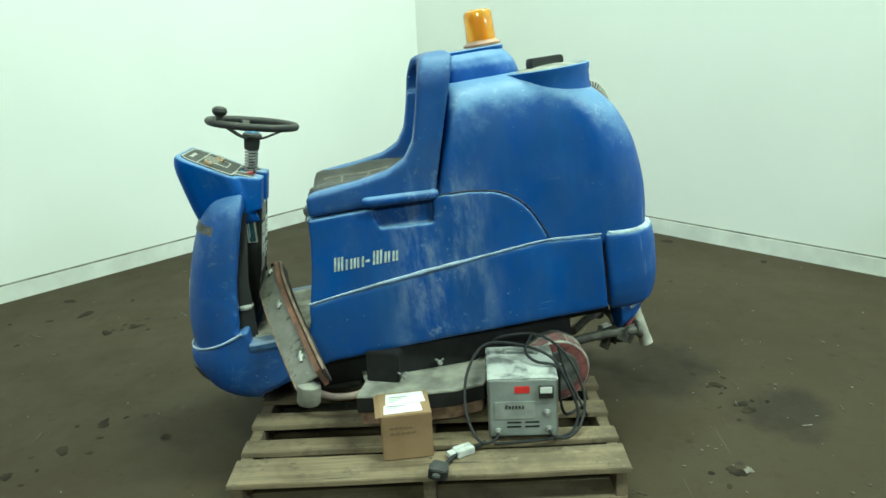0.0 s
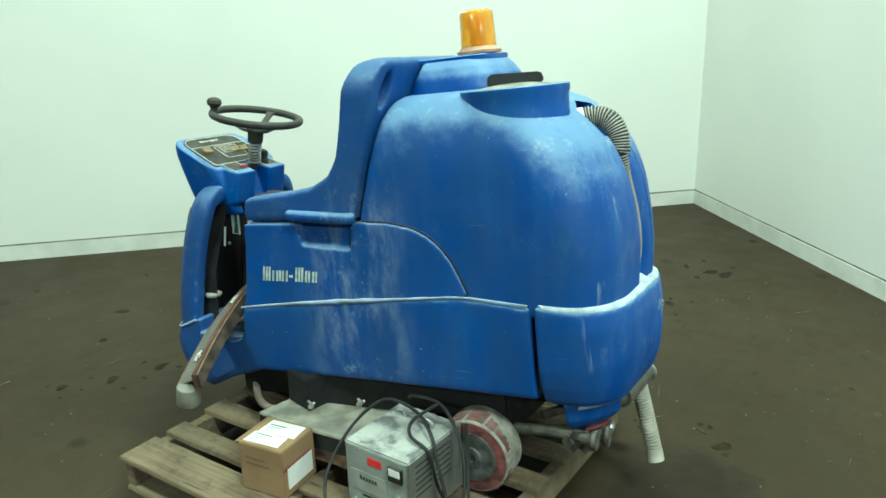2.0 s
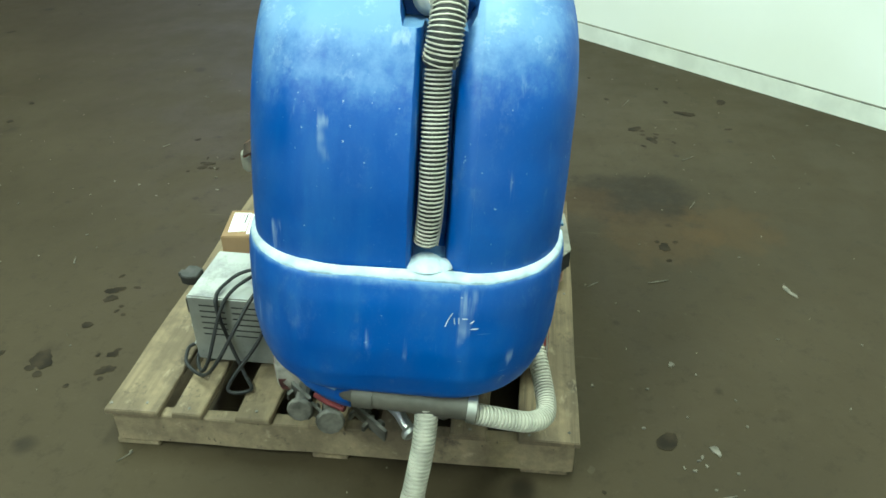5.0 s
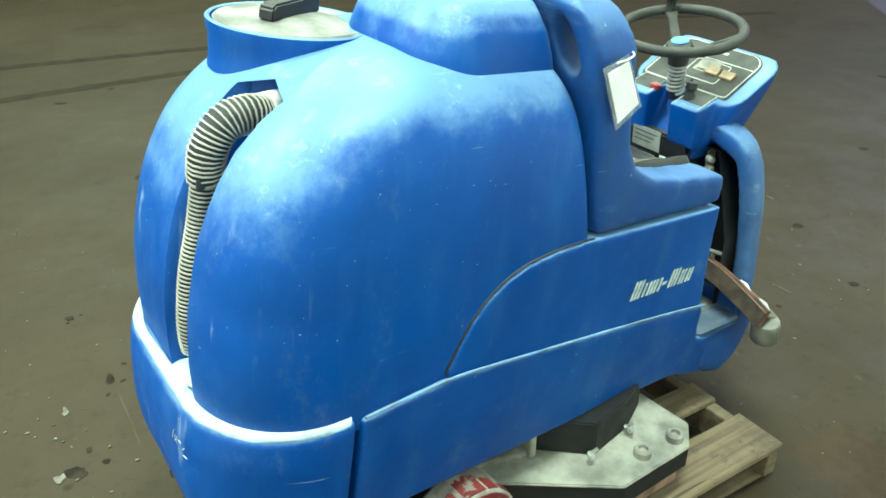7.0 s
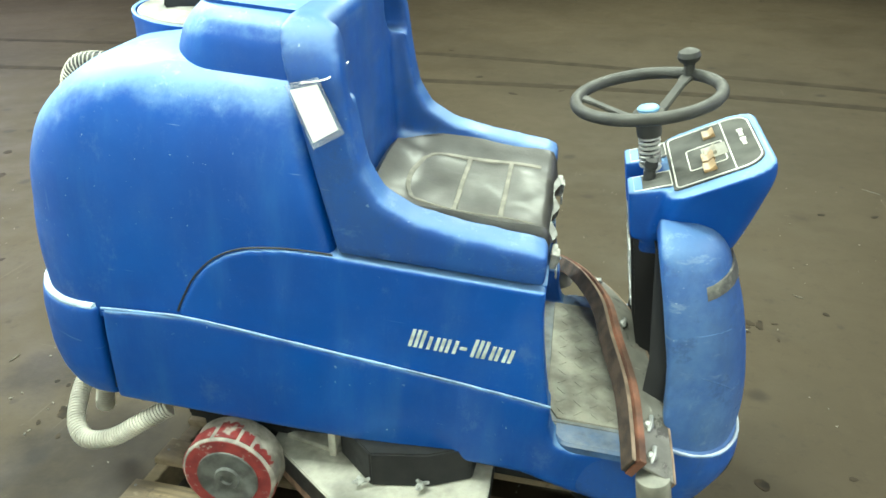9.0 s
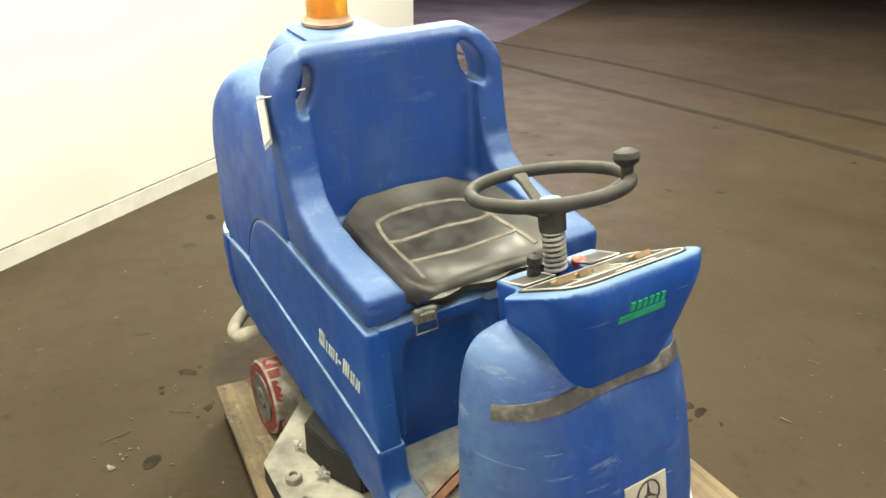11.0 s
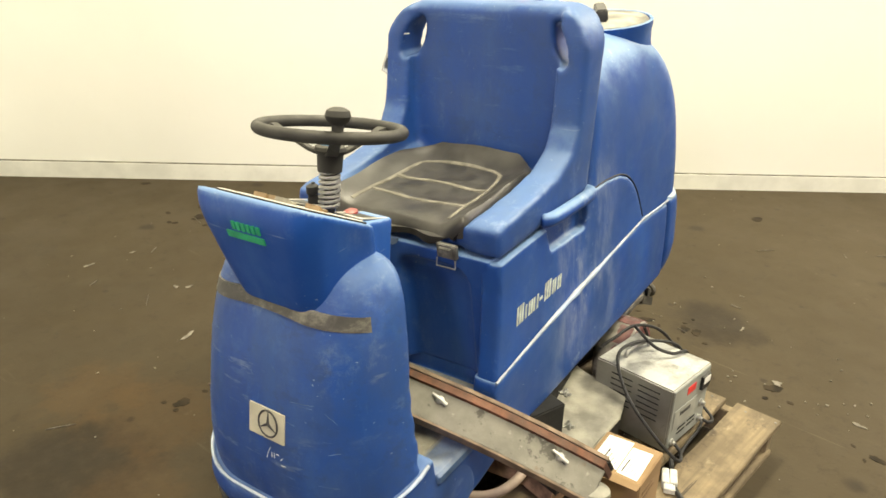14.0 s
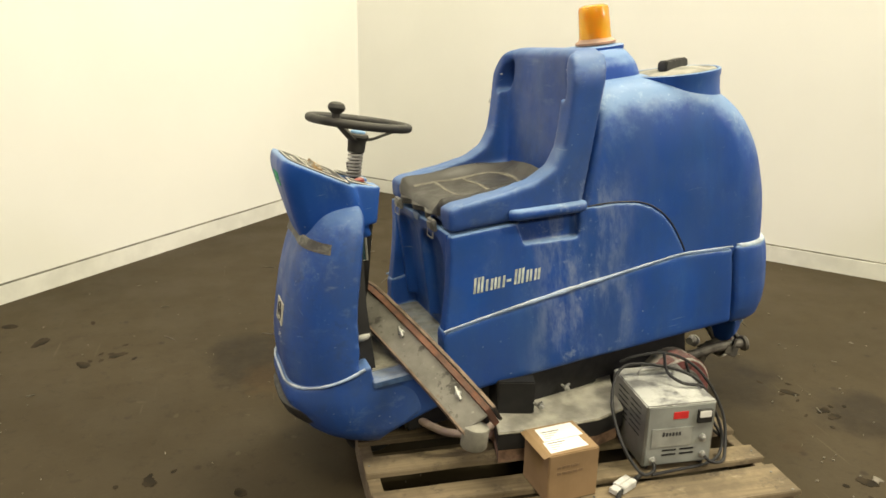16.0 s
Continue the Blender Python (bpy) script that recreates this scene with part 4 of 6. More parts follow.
bm = B()
loop = [p for p in plan(0, 0.80, 1.040, 0.296, 0.02, 0.26) if p[1] < -0.108 and p[0] > 0.895]
tube(bm, [(x, y, 0.318) for x, y, z in loop], 0.0055, 8)
part("ledge_bead", bm, BEAD, bumper, "white-dusted rim of the lower piece")
bm = B()
loop = [p for p in plan(0, 0.80, 0.985, 0.258, 0.02, 0.22) if p[1] < -0.112 and p[0] > 0.89]
tube(bm, [(x, y, 0.226) for x, y, z in loop], 0.008, 8)
part("red_strip", bm, DARKRED, lower_piece, "dark red rubber strip under the lower piece")
bm = B()
loop = [p for p in plan(0, -0.698, -0.455, 0.313, 0.225, 0.004, n=12, mid=0.001) if p[0] < -0.46]
tube(bm, [(x, y, rim_z(x)) for x, y, z in loop], lambda t: 0.0042 + 0.001 * math.sin(31 * t) * math.sin(11 * t), 8)
part("base_bead", bm, BEAD, base, "white-worn rim below the hood")

# console, switches and steering
def cons_z(x):
    return 1.053 + (-0.395 - x) * 0.60


YC = -0.025
bm = B()
rows = []
for t in np.linspace(0, 1, 17):
    x0, x1, w = -0.556 - 0.052 * t ** 0.6, -0.352 - 0.04 * t, 0.106 + 0.073 * t ** 0.9
    x0 += 0.022 * max(0.0, (t - 0.75) / 0.25) ** 2
    ring = plan(0, x0, x1, w, 0.045 + 0.012 * t, 0.02 + 0.03 * t, mid=YC + 0.008 * t)
    rows.append([(x, y, 0.868 + t * (cons_z(x) - 0.012 - 0.868)) for x, y, z in ring])
loft(bm, rows)
for s in (1, -1):
    prism(bm, [(-0.44, 0.905), (-0.338, 0.912), (-0.312, 1.022), (-0.36, 1.036), (-0.44, 1.06)], "y", YC + s * 0.038, YC + s * 0.128)
console = moulded("console", bm, BLUE, 0.0055, 5, (), scrubber, "blue wedge-shaped control console")
M_PAN = pose(-0.495, YC, cons_z(-0.495) - 0.0132, 0, math.degrees(math.atan(0.60)), 0)


def on_panel(name, bm, mat, parent, label="", **kw):
    bmesh.ops.transform(bm, matrix=M_PAN, verts=bm.verts)
    return part(name, bm, mat, parent, label, **kw)


def slab(bm, u0, u1, v0, v1, h0, h1, r=0.0):
    if r:
        rows = [plan(h, u0, u1, (v1 - v0) / 2, r, r, 5, (v0 + v1) / 2) for h in (h0, h1)]
        return loft(bm, rows)
    return box(bm, u0, u1, v0, v1, h0, h1)


bm = B()
loft(bm, [plan(h, -0.091, 0.105, 0.142, 0.05, 0.012, 8) for h in (0.0, 0.0045)])
film = on_panel("panel_film", bm, PANEL, console, "dark dusty control panel film")
bm = B()
edge = plan(0.0045, -0.086, 0.097, 0.136, 0.045, 0.012, 8)
tube(bm, edge, 0.0018, 6, True)
tube(bm, [(-0.028, -0.139, 0.0045), (-0.028, 0.139, 0.0045)], 0.0018, 6)
tube(bm, plan(0.0045, -0.018, 0.062, 0.055, 0.008, 0.008, 4, 0.02), 0.0015, 6, True)
on_panel("panel_border", bm, OFFWHITE, film, "white border lines")
bm = B()
slab(bm, -0.024, 0.03, -0.02, 0.045, 0.0045, 0.0058)
on_panel("pale_field", bm, CREAM, film)
for u, v, mat in ((0.004, -0.085, SWITCH), (0.012, 0.012, MAT), (0.02, 0.040, SWITCH), (0.022, 0.088, SWITCH)):
    bm = B()
    prism(bm, [(-0.014, 0.004), (0.014, 0.004), (0.013, 0.012), (0.0, 0.0095), (-0.013, 0.016)], "y", -0.02, 0.02)
    bmesh.ops.transform(bm, matrix=pose(u, v, 0), verts=bm.verts)
    on_panel("rocker_switch", bm, mat, film, bevel=0.0012)
x = -0.06
for k, w in enumerate((0.014, 0.005, 0.011, 0.005, 0.005, 0.014, 0.011, 0.011)):
    bm = B()
    h = 0.013 if k in (0, 5) else 0.009
    slab(bm, -0.062 - h / 2 - (0 if k != 4 else -0.004), -0.062 + h / 2 - (0 if k != 4 else 0.004), x, x + w, 0.0045, 0.0055)
    on_panel("lettering_bar", bm, OFFWHITE, film, smooth=0)
    x += w + 0.002
for s in (1, -1):
    bm = B()
    prism(bm, [(-0.40, YC + s * 0.045), (-0.325, YC + s * 0.045), (-0.325, YC + s * 0.12), (-0.40, YC + s * 0.12)], "z", 0, 0.004)
    for v in bm.verts:
        v.co.z += 1.018 + (-0.33 - v.co.x) * 0.4 + 0.004
    part("wing_film", bm, PANEL, console, bevel=0.001)
    bm = B()
    pts = [(-0.40, YC + s * 0.045), (-0.325, YC + s * 0.045), (-0.325, YC + s * 0.12), (-0.40, YC + s * 0.12)]
    tube(bm, [(x, y, 1.018 + (-0.33 - x) * 0.4 + 0.008) for x, y in pts], 0.002, 6, True)
    part("panel_border", bm, OFFWHITE, console)
bm = B()
lathe(bm, [(0.013, 0), (0.014, 0.018), (0.012, 0.022), (0.012, 0.03), (0.015, 0.034), (0.014, 0.05), (0.006, 0.055)], (-0.357, 0.039, 1.03), (0.05, 0, 1), 18)
tube(bm, [(-0.357, 0.039, 1.03), (-0.352, 0.037, 1.088)], 0.004, 8)
part("key_switch", bm, RUBBER, console, "black switch knob")
bm = B()
lathe(bm, [(0.016, 0), (0.016, 0.012), (0.008, 0.016)], (-0.36, -0.075, 1.03), n=16)
part("button", bm, REDGLOSS, console, "faded red push button")
# green maker's mark on the console's front, as plain bars
def cons_front(y, z):
    t = (z - 0.868) / (cons_z(-0.600) - 0.012 - 0.868)
    return -0.556 - 0.052 * max(0.0, t) ** 0.6


for y0, y1, z0, z1 in [(0.038, -0.072, 1.064, 1.079)] + [(0.016 - k * 0.0145, 0.016 - k * 0.0145 - 0.009, 1.085, 1.103) for k in range(6)]:
    bm = B()
    loft(bm, [[(cons_front(y, z) - o, y, z) for z, o in ((z0, -0.004), (z0, 0.0028), (z1, 0.0028), (z1, -0.004))] for y in (y0, y1)])
    part("printed_bar", bm, GREEN, console, smooth=0)

bm = B()
prism(bm, [(-0.52, 0.47), (-0.462, 0.47), (-0.388, 0.70), (-0.338, 0.925), (-0.44, 0.93)], "y", -0.115, 0.085)
column = part("steering_post", bm, BLACK, scrubber, "black steering post cover with paper labels", bevel=0.006)


def post_x(z):
    return between([(0.47, -0.462), (0.70, -0.388), (0.925, -0.338)], z)[0]


for y0, y1, z0, z1, m in ((-0.10, -0.005, 0.865, 0.925, GREY), (-0.10, -0.02, 0.68, 0.85, OFFWHITE), (0.0, 0.055, 0.78, 0.86, PAPER), (0.0, 0.055, 0.74, 0.758, PAPER), (0.0, 0.055, 0.71, 0.73, PAPER)):
    bm = B()
    loft(bm, [[(post_x(z) + o, y, z) for z, o in ((z0, -0.002), (z0, 0.003), (z1, 0.003), (z1, -0.002))] for y in (y0, y1)])
    lab = part("paper_label", bm, m, column, "pale label with fine dark print", smooth=0)
    for k in range(3):
        zz = z1 - (z1 - z0) * (0.25 + 0.22 * k)
        bm = B()
        loft(bm, [[(post_x(z) + o, y, z) for z, o in ((zz, 0.0028), (zz, 0.0036), (zz + 0.003, 0.0036), (zz + 0.003, 0.0028))] for y in (y0 + 0.008, y1 - 0.01 - 0.01 * k)])
        part("print_bar", bm, INK, lab, smooth=0)
# black cheek of the post with a framed charge gauge, a slim label and a bolt
bm = B()
prism(bm, [(-0.358, 0.915), (-0.408, 0.918), (-0.474, 0.80), (-0.528, 0.62), (-0.528, 0.49), (-0.46, 0.49), (-0.404, 0.66)], "y", -0.123, -0.117)
cheek = part("side_cheek", bm, BLACK, scrubber, "black side plate of the steering post", bevel=0.002)
bm = B()
FACE = [(-0.404, 0.908), (-0.373, 0.905), (-0.381, 0.795), (-0.410, 0.798)]
tube(bm, [(x, -0.124, z) for x, z in FACE], 0.0042, 6, True)
gauge = part("gauge_frame", bm, GREY, cheek, "grey frame of a charge gauge", smooth=30)
bm = B()
prism(bm, FACE, "y", -0.1245, -0.122)
part("gauge_glass", bm, simple("dark_blue_gauge_face", (0.03, 0.07, 0.09), 0.15, 0, 0.4, 60, 0), gauge, "dark glossy gauge face", smooth=0)
bm = B()
prism(bm, [(-0.398, 0.89), (-0.393, 0.89), (-0.399, 0.815), (-0.404, 0.815)], "y", -0.1256, -0.1243)
part("gauge_strip", bm, simple("pale_gauge_strip", (0.28, 0.40, 0.44), 0.4, 0, 0.3, 60, 0), gauge, smooth=0)
bm = B()
prism(bm, [(-0.452, 0.822), (-0.444, 0.822), (-0.460, 0.750), (-0.468, 0.750)], "y", -0.1245, -0.122)
part("paper_label", bm, PAPER, cheek, "slim white label", smooth=0)
bm = B()
lathe(bm, [(0.007, 0.0), (0.007, 0.005), (0.003, 0.008), (0.0, 0.008)], (-0.437, -0.123, 0.760), (0, -1, 0), 10)
part("bolt", bm, ZINC, cheek)
# row of pale breakers on a plate inside the hood
bm = B()
prism(bm, [(-0.405, 0.905), (-0.435, 0.915), (-0.475, 0.76), (-0.45, 0.735), (-0.43, 0.74)], "y", 0.108, 0.114)
plate = part("breaker_plate", bm, MAT, scrubber, "pale plate with a row of breaker caps", bevel=0.001)
for k in range(5):
    bm = B()
    x, z = -0.413 - 0.008 * k, 0.885 - 0.027 * k
    lathe(bm, [(0.011, 0.0), (0.011, 0.012), (0.008, 0.02), (0.0, 0.021)], (x, 0.112, z), (0.25, 1, 0), 14)
    part("breaker_cap", bm, HOSE, plate)
bm = B()
box(bm, -0.013, 0.013, -0.03, 0.03, 0, 0.01)
bmesh.ops.transform(bm, matrix=pose(-0.475, 0.18, 0.605, 0, -35, 20), verts=bm.verts)
cyl(bm, (-0.47, 0.18, 0.605), (-0.48, 0.18, 0.47), 0.008, n=10)
part("foot_pedal", bm, GREY, scrubber, "grey ribbed pedal", bevel=0.003)
bm = B()
lathe(bm, [(0.0, -0.006), (0.026, -0.004), (0.030, 0.004), (0.028, 0.010), (0.0, 0.012)], (-0.455, -0.224, 0.588), n=20)
pedal = part("foot_pedal", bm, GREY, scrubber, "round dusty pedal on a dark stem")
bm = B()
cyl(bm, (-0.455, -0.224, 0.584), (-0.460, -0.224, 0.478), 0.0065, n=10)
part("stem", bm, RUBBER, pedal, "dark steel stem")

HUB, AX = Vector((-0.323, -0.013, 1.196)), Vector((0.252, 0, 0.968)).normalized()
M_WHEEL = Matrix.Translation(HUB) @ AX.to_track_quat("Z", "X").to_matrix().to_4x4()
bm = B()
cyl(bm, (-0.366, -0.013, 1.02), HUB - AX * 0.03, 0.013, n=14)
post = part("steering_shaft", bm, BLACK, scrubber)
bm = B()
a, b = Vector((-0.363, -0.013, 1.04)), HUB - AX * 0.075
u, v = basis(b - a)
tube(bm, [a + (b - a) * (k / 112) + (u * math.cos(k * math.tau / 14) + v * math.sin(k * math.tau / 14)) * 0.021 for k in range(113)], 0.0042, 7)
part("spring", bm, ZINC, post, "dull steel coil spring")


def wheel_part(name, bm, mat, parent, label="", **kw):
    bmesh.ops.transform(bm, matrix=M_WHEEL, verts=bm.verts)
    return part(name, bm, mat, parent, label, **kw)


bm = B()
lathe(bm, [(0.014, -0.088), (0.027, -0.080), (0.029, -0.045), (0.036, -0.034), (0.034, -0.026), (0.028, -0.022), (0.0, -0.022)], (0, 0, 0))
swheel = wheel_part("steering_wheel", bm, GRIP, scrubber, "dusty black three-spoke steering wheel with a spinner knob")
bm = B()
tube(bm, [(0.155 * math.cos(k * math.tau / 64), 0.155 * math.sin(k * math.tau / 64), 0.012) for k in range(64)], lambda s: 0.0135, 14, True)
wheel_part("rim", bm, GRIP, swheel)
KD = (M_WHEEL.inverted() @ Vector((-0.395, -0.108, 1.25)))
ka = math.atan2(KD.y, KD.x)
for k in range(3):
    a = ka + k * math.tau / 3
    c, s = math.cos(a), math.sin(a)
    bm = B()
    loft(bm, [[(c * r - s * w * q, s * r + c * w * q, h + d) for q, d in ((-1, -0.004), (1, -0.004), (0.9, 0.004), (-0.9, 0.004))] for r, w, h in ((0.020, 0.016, -0.042), (0.05, 0.0135, -0.034), (0.115, 0.0125, -0.002), (0.135, 0.017, 0.008), (0.152, 0.018, 0.011))])
    wheel_part("spoke", bm, GRIP, swheel, bevel=0.002)
bm = B()
lathe(bm, [(0.023, -0.024), (0.024, -0.017), (0.021, -0.014), (0.0, -0.013)], (0, 0, 0), n=24)
wheel_part("hub_cap", bm, BLUECAP, swheel, "pale blue oval cap")
bm = B()
lathe(bm, [(0.013, 0.0), (0.012, 0.014), (0.013, 0.026), (0.023, 0.034), (0.0265, 0.043), (0.023, 0.054), (0.012, 0.060), (0.0, 0.061)], (0.150 * math.cos(ka), 0.150 * math.sin(ka), 0.012), n=24)
wheel_part("spinner_knob", bm, GRIP, swheel, "black spinner knob")

# seat cushion
def seat_z(x, y):
    ex = max(0.0, (x - 0.17) / 0.09)
    ey = max(0.0, (abs(y) - 0.13) / 0.09)
    ef = max(0.0, (-0.10 - x) / 0.07)
    e = min(1.0, math.hypot(ex, ey))
    return 0.934 + 0.040 * e ** 1.5 + 0.012 * max(0, x) / 0.26 - 0.010 * ef ** 2 + 0.003 * math.sin(31 * x) * math.cos(27 * y)


bm = B()
nx, ny = 34, 34
grid = {}
for i in range(nx + 1):
    for j in range(ny + 1):
        u, v = i / nx, j / ny * 2 - 1
        x = -0.172 + 0.432 * u
        w = 0.226 - 0.105 * max(0, (u - 0.68) / 0.32) ** 2.4 - 0.03 * max(0.0, (0.08 - u) / 0.08) ** 2
        y = w * v
        if i == 0:
            x += 0.008 * (1 - math.cos(v * 9)) - 0.004
        z = seat_z(x, y) - 0.022 * max(0.0, abs(v) - 0.93) / 0.07 - (0.028 if i == 0 else 0.012 if i == 1 else 0) - (0.02 if i == nx else 0)
        grid[i, j] = bm.verts.new((x, y, z))
low = {}
for i in range(nx + 1):
    for j in range(ny + 1):
        if i in (0, nx) or j in (0, ny):
            p = grid[i, j].co
            low[i, j] = bm.verts.new((p.x, p.y, 0.914))
for i in range(nx):
    for j in range(ny):
        bm.faces.new((grid[i, j], grid[i + 1, j], grid[i + 1, j + 1], grid[i, j + 1]))
loop = [(i, 0) for i in range(nx)] + [(nx, j) for j in range(ny)] + [(i, ny) for i in range(nx, 0, -1)] + [(0, j) for j in range(ny, 0, -1)]
for k in range(len(loop)):
    a, b = loop[k], loop[(k + 1) % len(loop)]
    bm.faces.new((grid[a], grid[b], low[b], low[a]))
bm.faces.new([low[k] for k in loop])
seat = part("seat_cushion", bm, VINYL, scrubber, "worn black vinyl seat pad with pale welted seams", smooth=60)
for path in ([(0.17, -0.10), (0.185, 0.0), (0.17, 0.10), (0.12, 0.14), (-0.12, 0.155)], [(0.17, -0.10), (0.12, -0.14), (-0.12, -0.155)], [(0.06, -0.15), (0.06, 0.15)], [(-0.045, -0.15), (-0.045, 0.15)]):
    bm = B()
    pts = smooth_path([(x, y, 0) for x, y in path], 8)
    w = 0.0075
    rows = []
    for k, p in enumerate(pts):
        d = (pts[min(k + 1, len(pts) - 1)] - pts[max(0, k - 1)]).normalized()
        nrm = Vector((-d.y, d.x, 0))
        row = []
        for q, h in ((-1, -0.003), (-0.6, 0.0022), (0.6, 0.0022), (1, -0.003)):
            c = p + nrm * w * q
            row.append((c.x, c.y, seat_z(c.x, c.y) + h))
        rows.append(row)
    loft(bm, rows)
    part("welt", bm, STITCH, seat)

# tag tied to the shroud
bm = B()
TAG = [Vector((0.383, 0.3275, 1.238)), Vector((0.318, 0.3275, 1.262)), Vector((0.262, 0.339, 1.163)), Vector((0.322, 0.339, 1.12))]
loft(bm, [[p + Vector((0, o, 0)) for p in TAG] for o in (0.0, 0.0015)])
glass = Nodes("clear_sleeve", 0.12)
glass.b.inputs["Transmission Weight"].default_value = 0.9
sleeve = part("tag_sleeve", bm, glass.done((0.9, 0.92, 0.94)), scrubber, "clear plastic tag sleeve", smooth=0)
bm = B()
mid = sum(TAG, Vector()) / 4
loft(bm, [[mid + (p - mid) * 0.80 + Vector((0, o, 0)) for p in TAG] for o in (0.002, 0.0035)])
tag = part("paper_tag", bm, PAPER, sleeve, "white paper tag", smooth=0)
bm = B()
tube(bm, smooth_path([(0.35, 0.330, 1.247), (0.32, 0.334, 1.255), (0.297, 0.318, 1.262), (0.285, 0.24, 1.27)], 5), 0.0018, 6)
part("tie", bm, PAPER, sleeve)

# hoses
def ribbed(name, path, r, pitch, wall, rib, parent, label, rib_r=0.0032):
    pts = smooth_path(path, 10)
    m = B()
    tube(m, pts, r - 0.002, 16)
    ob = part(name, m, wall, parent, label, smooth=60)
    lens = [0.0]
    for a, b in zip(pts, pts[1:]):
        lens.append(lens[-1] + (b - a).length)
    turns = lens[-1] / pitch
    m = B()
    steps = int(turns * 12)
    u = None
    spiral = []
    for k in range(steps + 1):
        s = lens[-1] * k / steps
        i = min(len(pts) - 2, max(0, int(np.searchsorted(lens, s)) - 1))
        f = (s - lens[i]) / max(1e-6, lens[i + 1] - lens[i])
        p, d = pts[i].lerp(pts[i + 1], f), (pts[min(i + 2, len(pts) - 1)] - pts[max(0, i - 1)]).normalized()
        if u is None:
            u, _ = basis(d)
        u = (u - d * u.dot(d)).normalized()
        w = d.cross(u)
        a = math.tau * k / 12
        spiral.append(p + (u * math.cos(a) + w * math.sin(a)) * r)
    tube(m, spiral, rib_r, 5)
    part("hose_rib", m, rib, ob, "raised spiral rib")
    return ob


ribbed("suction_hose", [(0.994, 0.045, 1.02), (1.004, 0.044, 0.93), (1.020, 0.044, 0.84), (1.026, 0.044, 0.76), (1.024, 0.042, 0.71), (1.016, 0.038, 0.668)], 0.0245, 0.0080, HOSEIN, HOSE, scrubber, "cream and dark ribbed suction hose in the tank groove", 0.0019)
ribbed("hose_elbow", [(0.888, 0.048, 1.114), (0.930, 0.056, 1.120), (0.970, 0.057, 1.106), (0.993, 0.054, 1.066), (0.996, 0.049, 1.028), (0.994, 0.046, 1.012)], 0.0320, 0.0080, HOSEIN, HOSE, scrubber, "wider ribbed elbow at the head of the suction hose", 0.0019)
bm = B()
lathe(bm, [(0.025, -0.010), (0.028, -0.008), (0.0325, 0.004), (0.030, 0.008)], (0.995, 0.0455, 1.014), (0.02, 0.0, 1), 28)
box(bm, 1.005, 1.022, 0.069, 0.075, 1.004, 1.022)
part("hose_collar", bm, HOSEIN, scrubber, "dark collar between elbow and hose", bevel=0.001)
bm = B()
tube(bm, smooth_path([(0.835, 0.020, 1.104), (0.862, 0.036, 1.111), (0.895, 0.050, 1.115)], 5), lambda t: 0.040 - 0.004 * t, 24)
part("hose_cuff", bm, OFFWHITE, scrubber, "dusty white hose cuff")
ribbed("drain_hose", [(1.018, 0.15, 0.272), (1.005, 0.22, 0.25), (0.975, 0.295, 0.222), (0.925, 0.335, 0.212), (0.85, 0.335, 0.235), (0.78, 0.318, 0.285), (0.71, 0.29, 0.33)], 0.0215, 0.0085, HOSE, HOSE, scrubber, "cream ribbed drain hose under the rear", 0.003)
bm = B()
cyl(bm, (1.008, -0.06, 0.298), (1.016, 0.168, 0.282), 0.0295, n=24)
cyl(bm, (1.004, -0.098, 0.300), (1.008, -0.055, 0.299), 0.0335, n=24)
tube(bm, smooth_path([(1.004, -0.09, 0.30), (0.985, -0.12, 0.30), (0.95, -0.125, 0.31)], 5), 0.026, 18)
pipe = part("drain_pipe", bm, PIPE, scrubber, "grey drain pipe below the rear bumper")
bm = B()
cyl(bm, (1.0155, 0.146, 0.2836), (1.0165, 0.166, 0.2822), 0.033, n=24)
part("hose_clamp", bm, STEEL, pipe, "bright hose clamp", bevel=0.002)
ribbed("loose_hose", [(1.015, 0.060, 0.285), (1.024, 0.060, 0.24), (1.036, 0.056, 0.18), (1.049, 0.048, 0.12), (1.060, 0.040, 0.062)], 0.024, 0.0095, HOSE, HOSE, scrubber, "cream ribbed hose hanging down behind", 0.003)
bm = B()
cyl(bm, (1.058, 0.042, 0.075), (1.066, 0.035, 0.036), 0.027, n=24)
part("hose_cuff", bm, HOSE, scrubber, "cream hose end cuff", bevel=0.002)

INV = M_SCRUB.inverted()


def under(name, bm, mat, parent=None, label="", **kw):
    """A part given in places of the hall, hung under the scrubber."""
    bmesh.ops.transform(bm, matrix=INV, verts=bm.verts)
    return part(name, bm, mat, parent or scrubber, label, **kw)


def turned(x, y, z):
    return Vector((x, y, z))


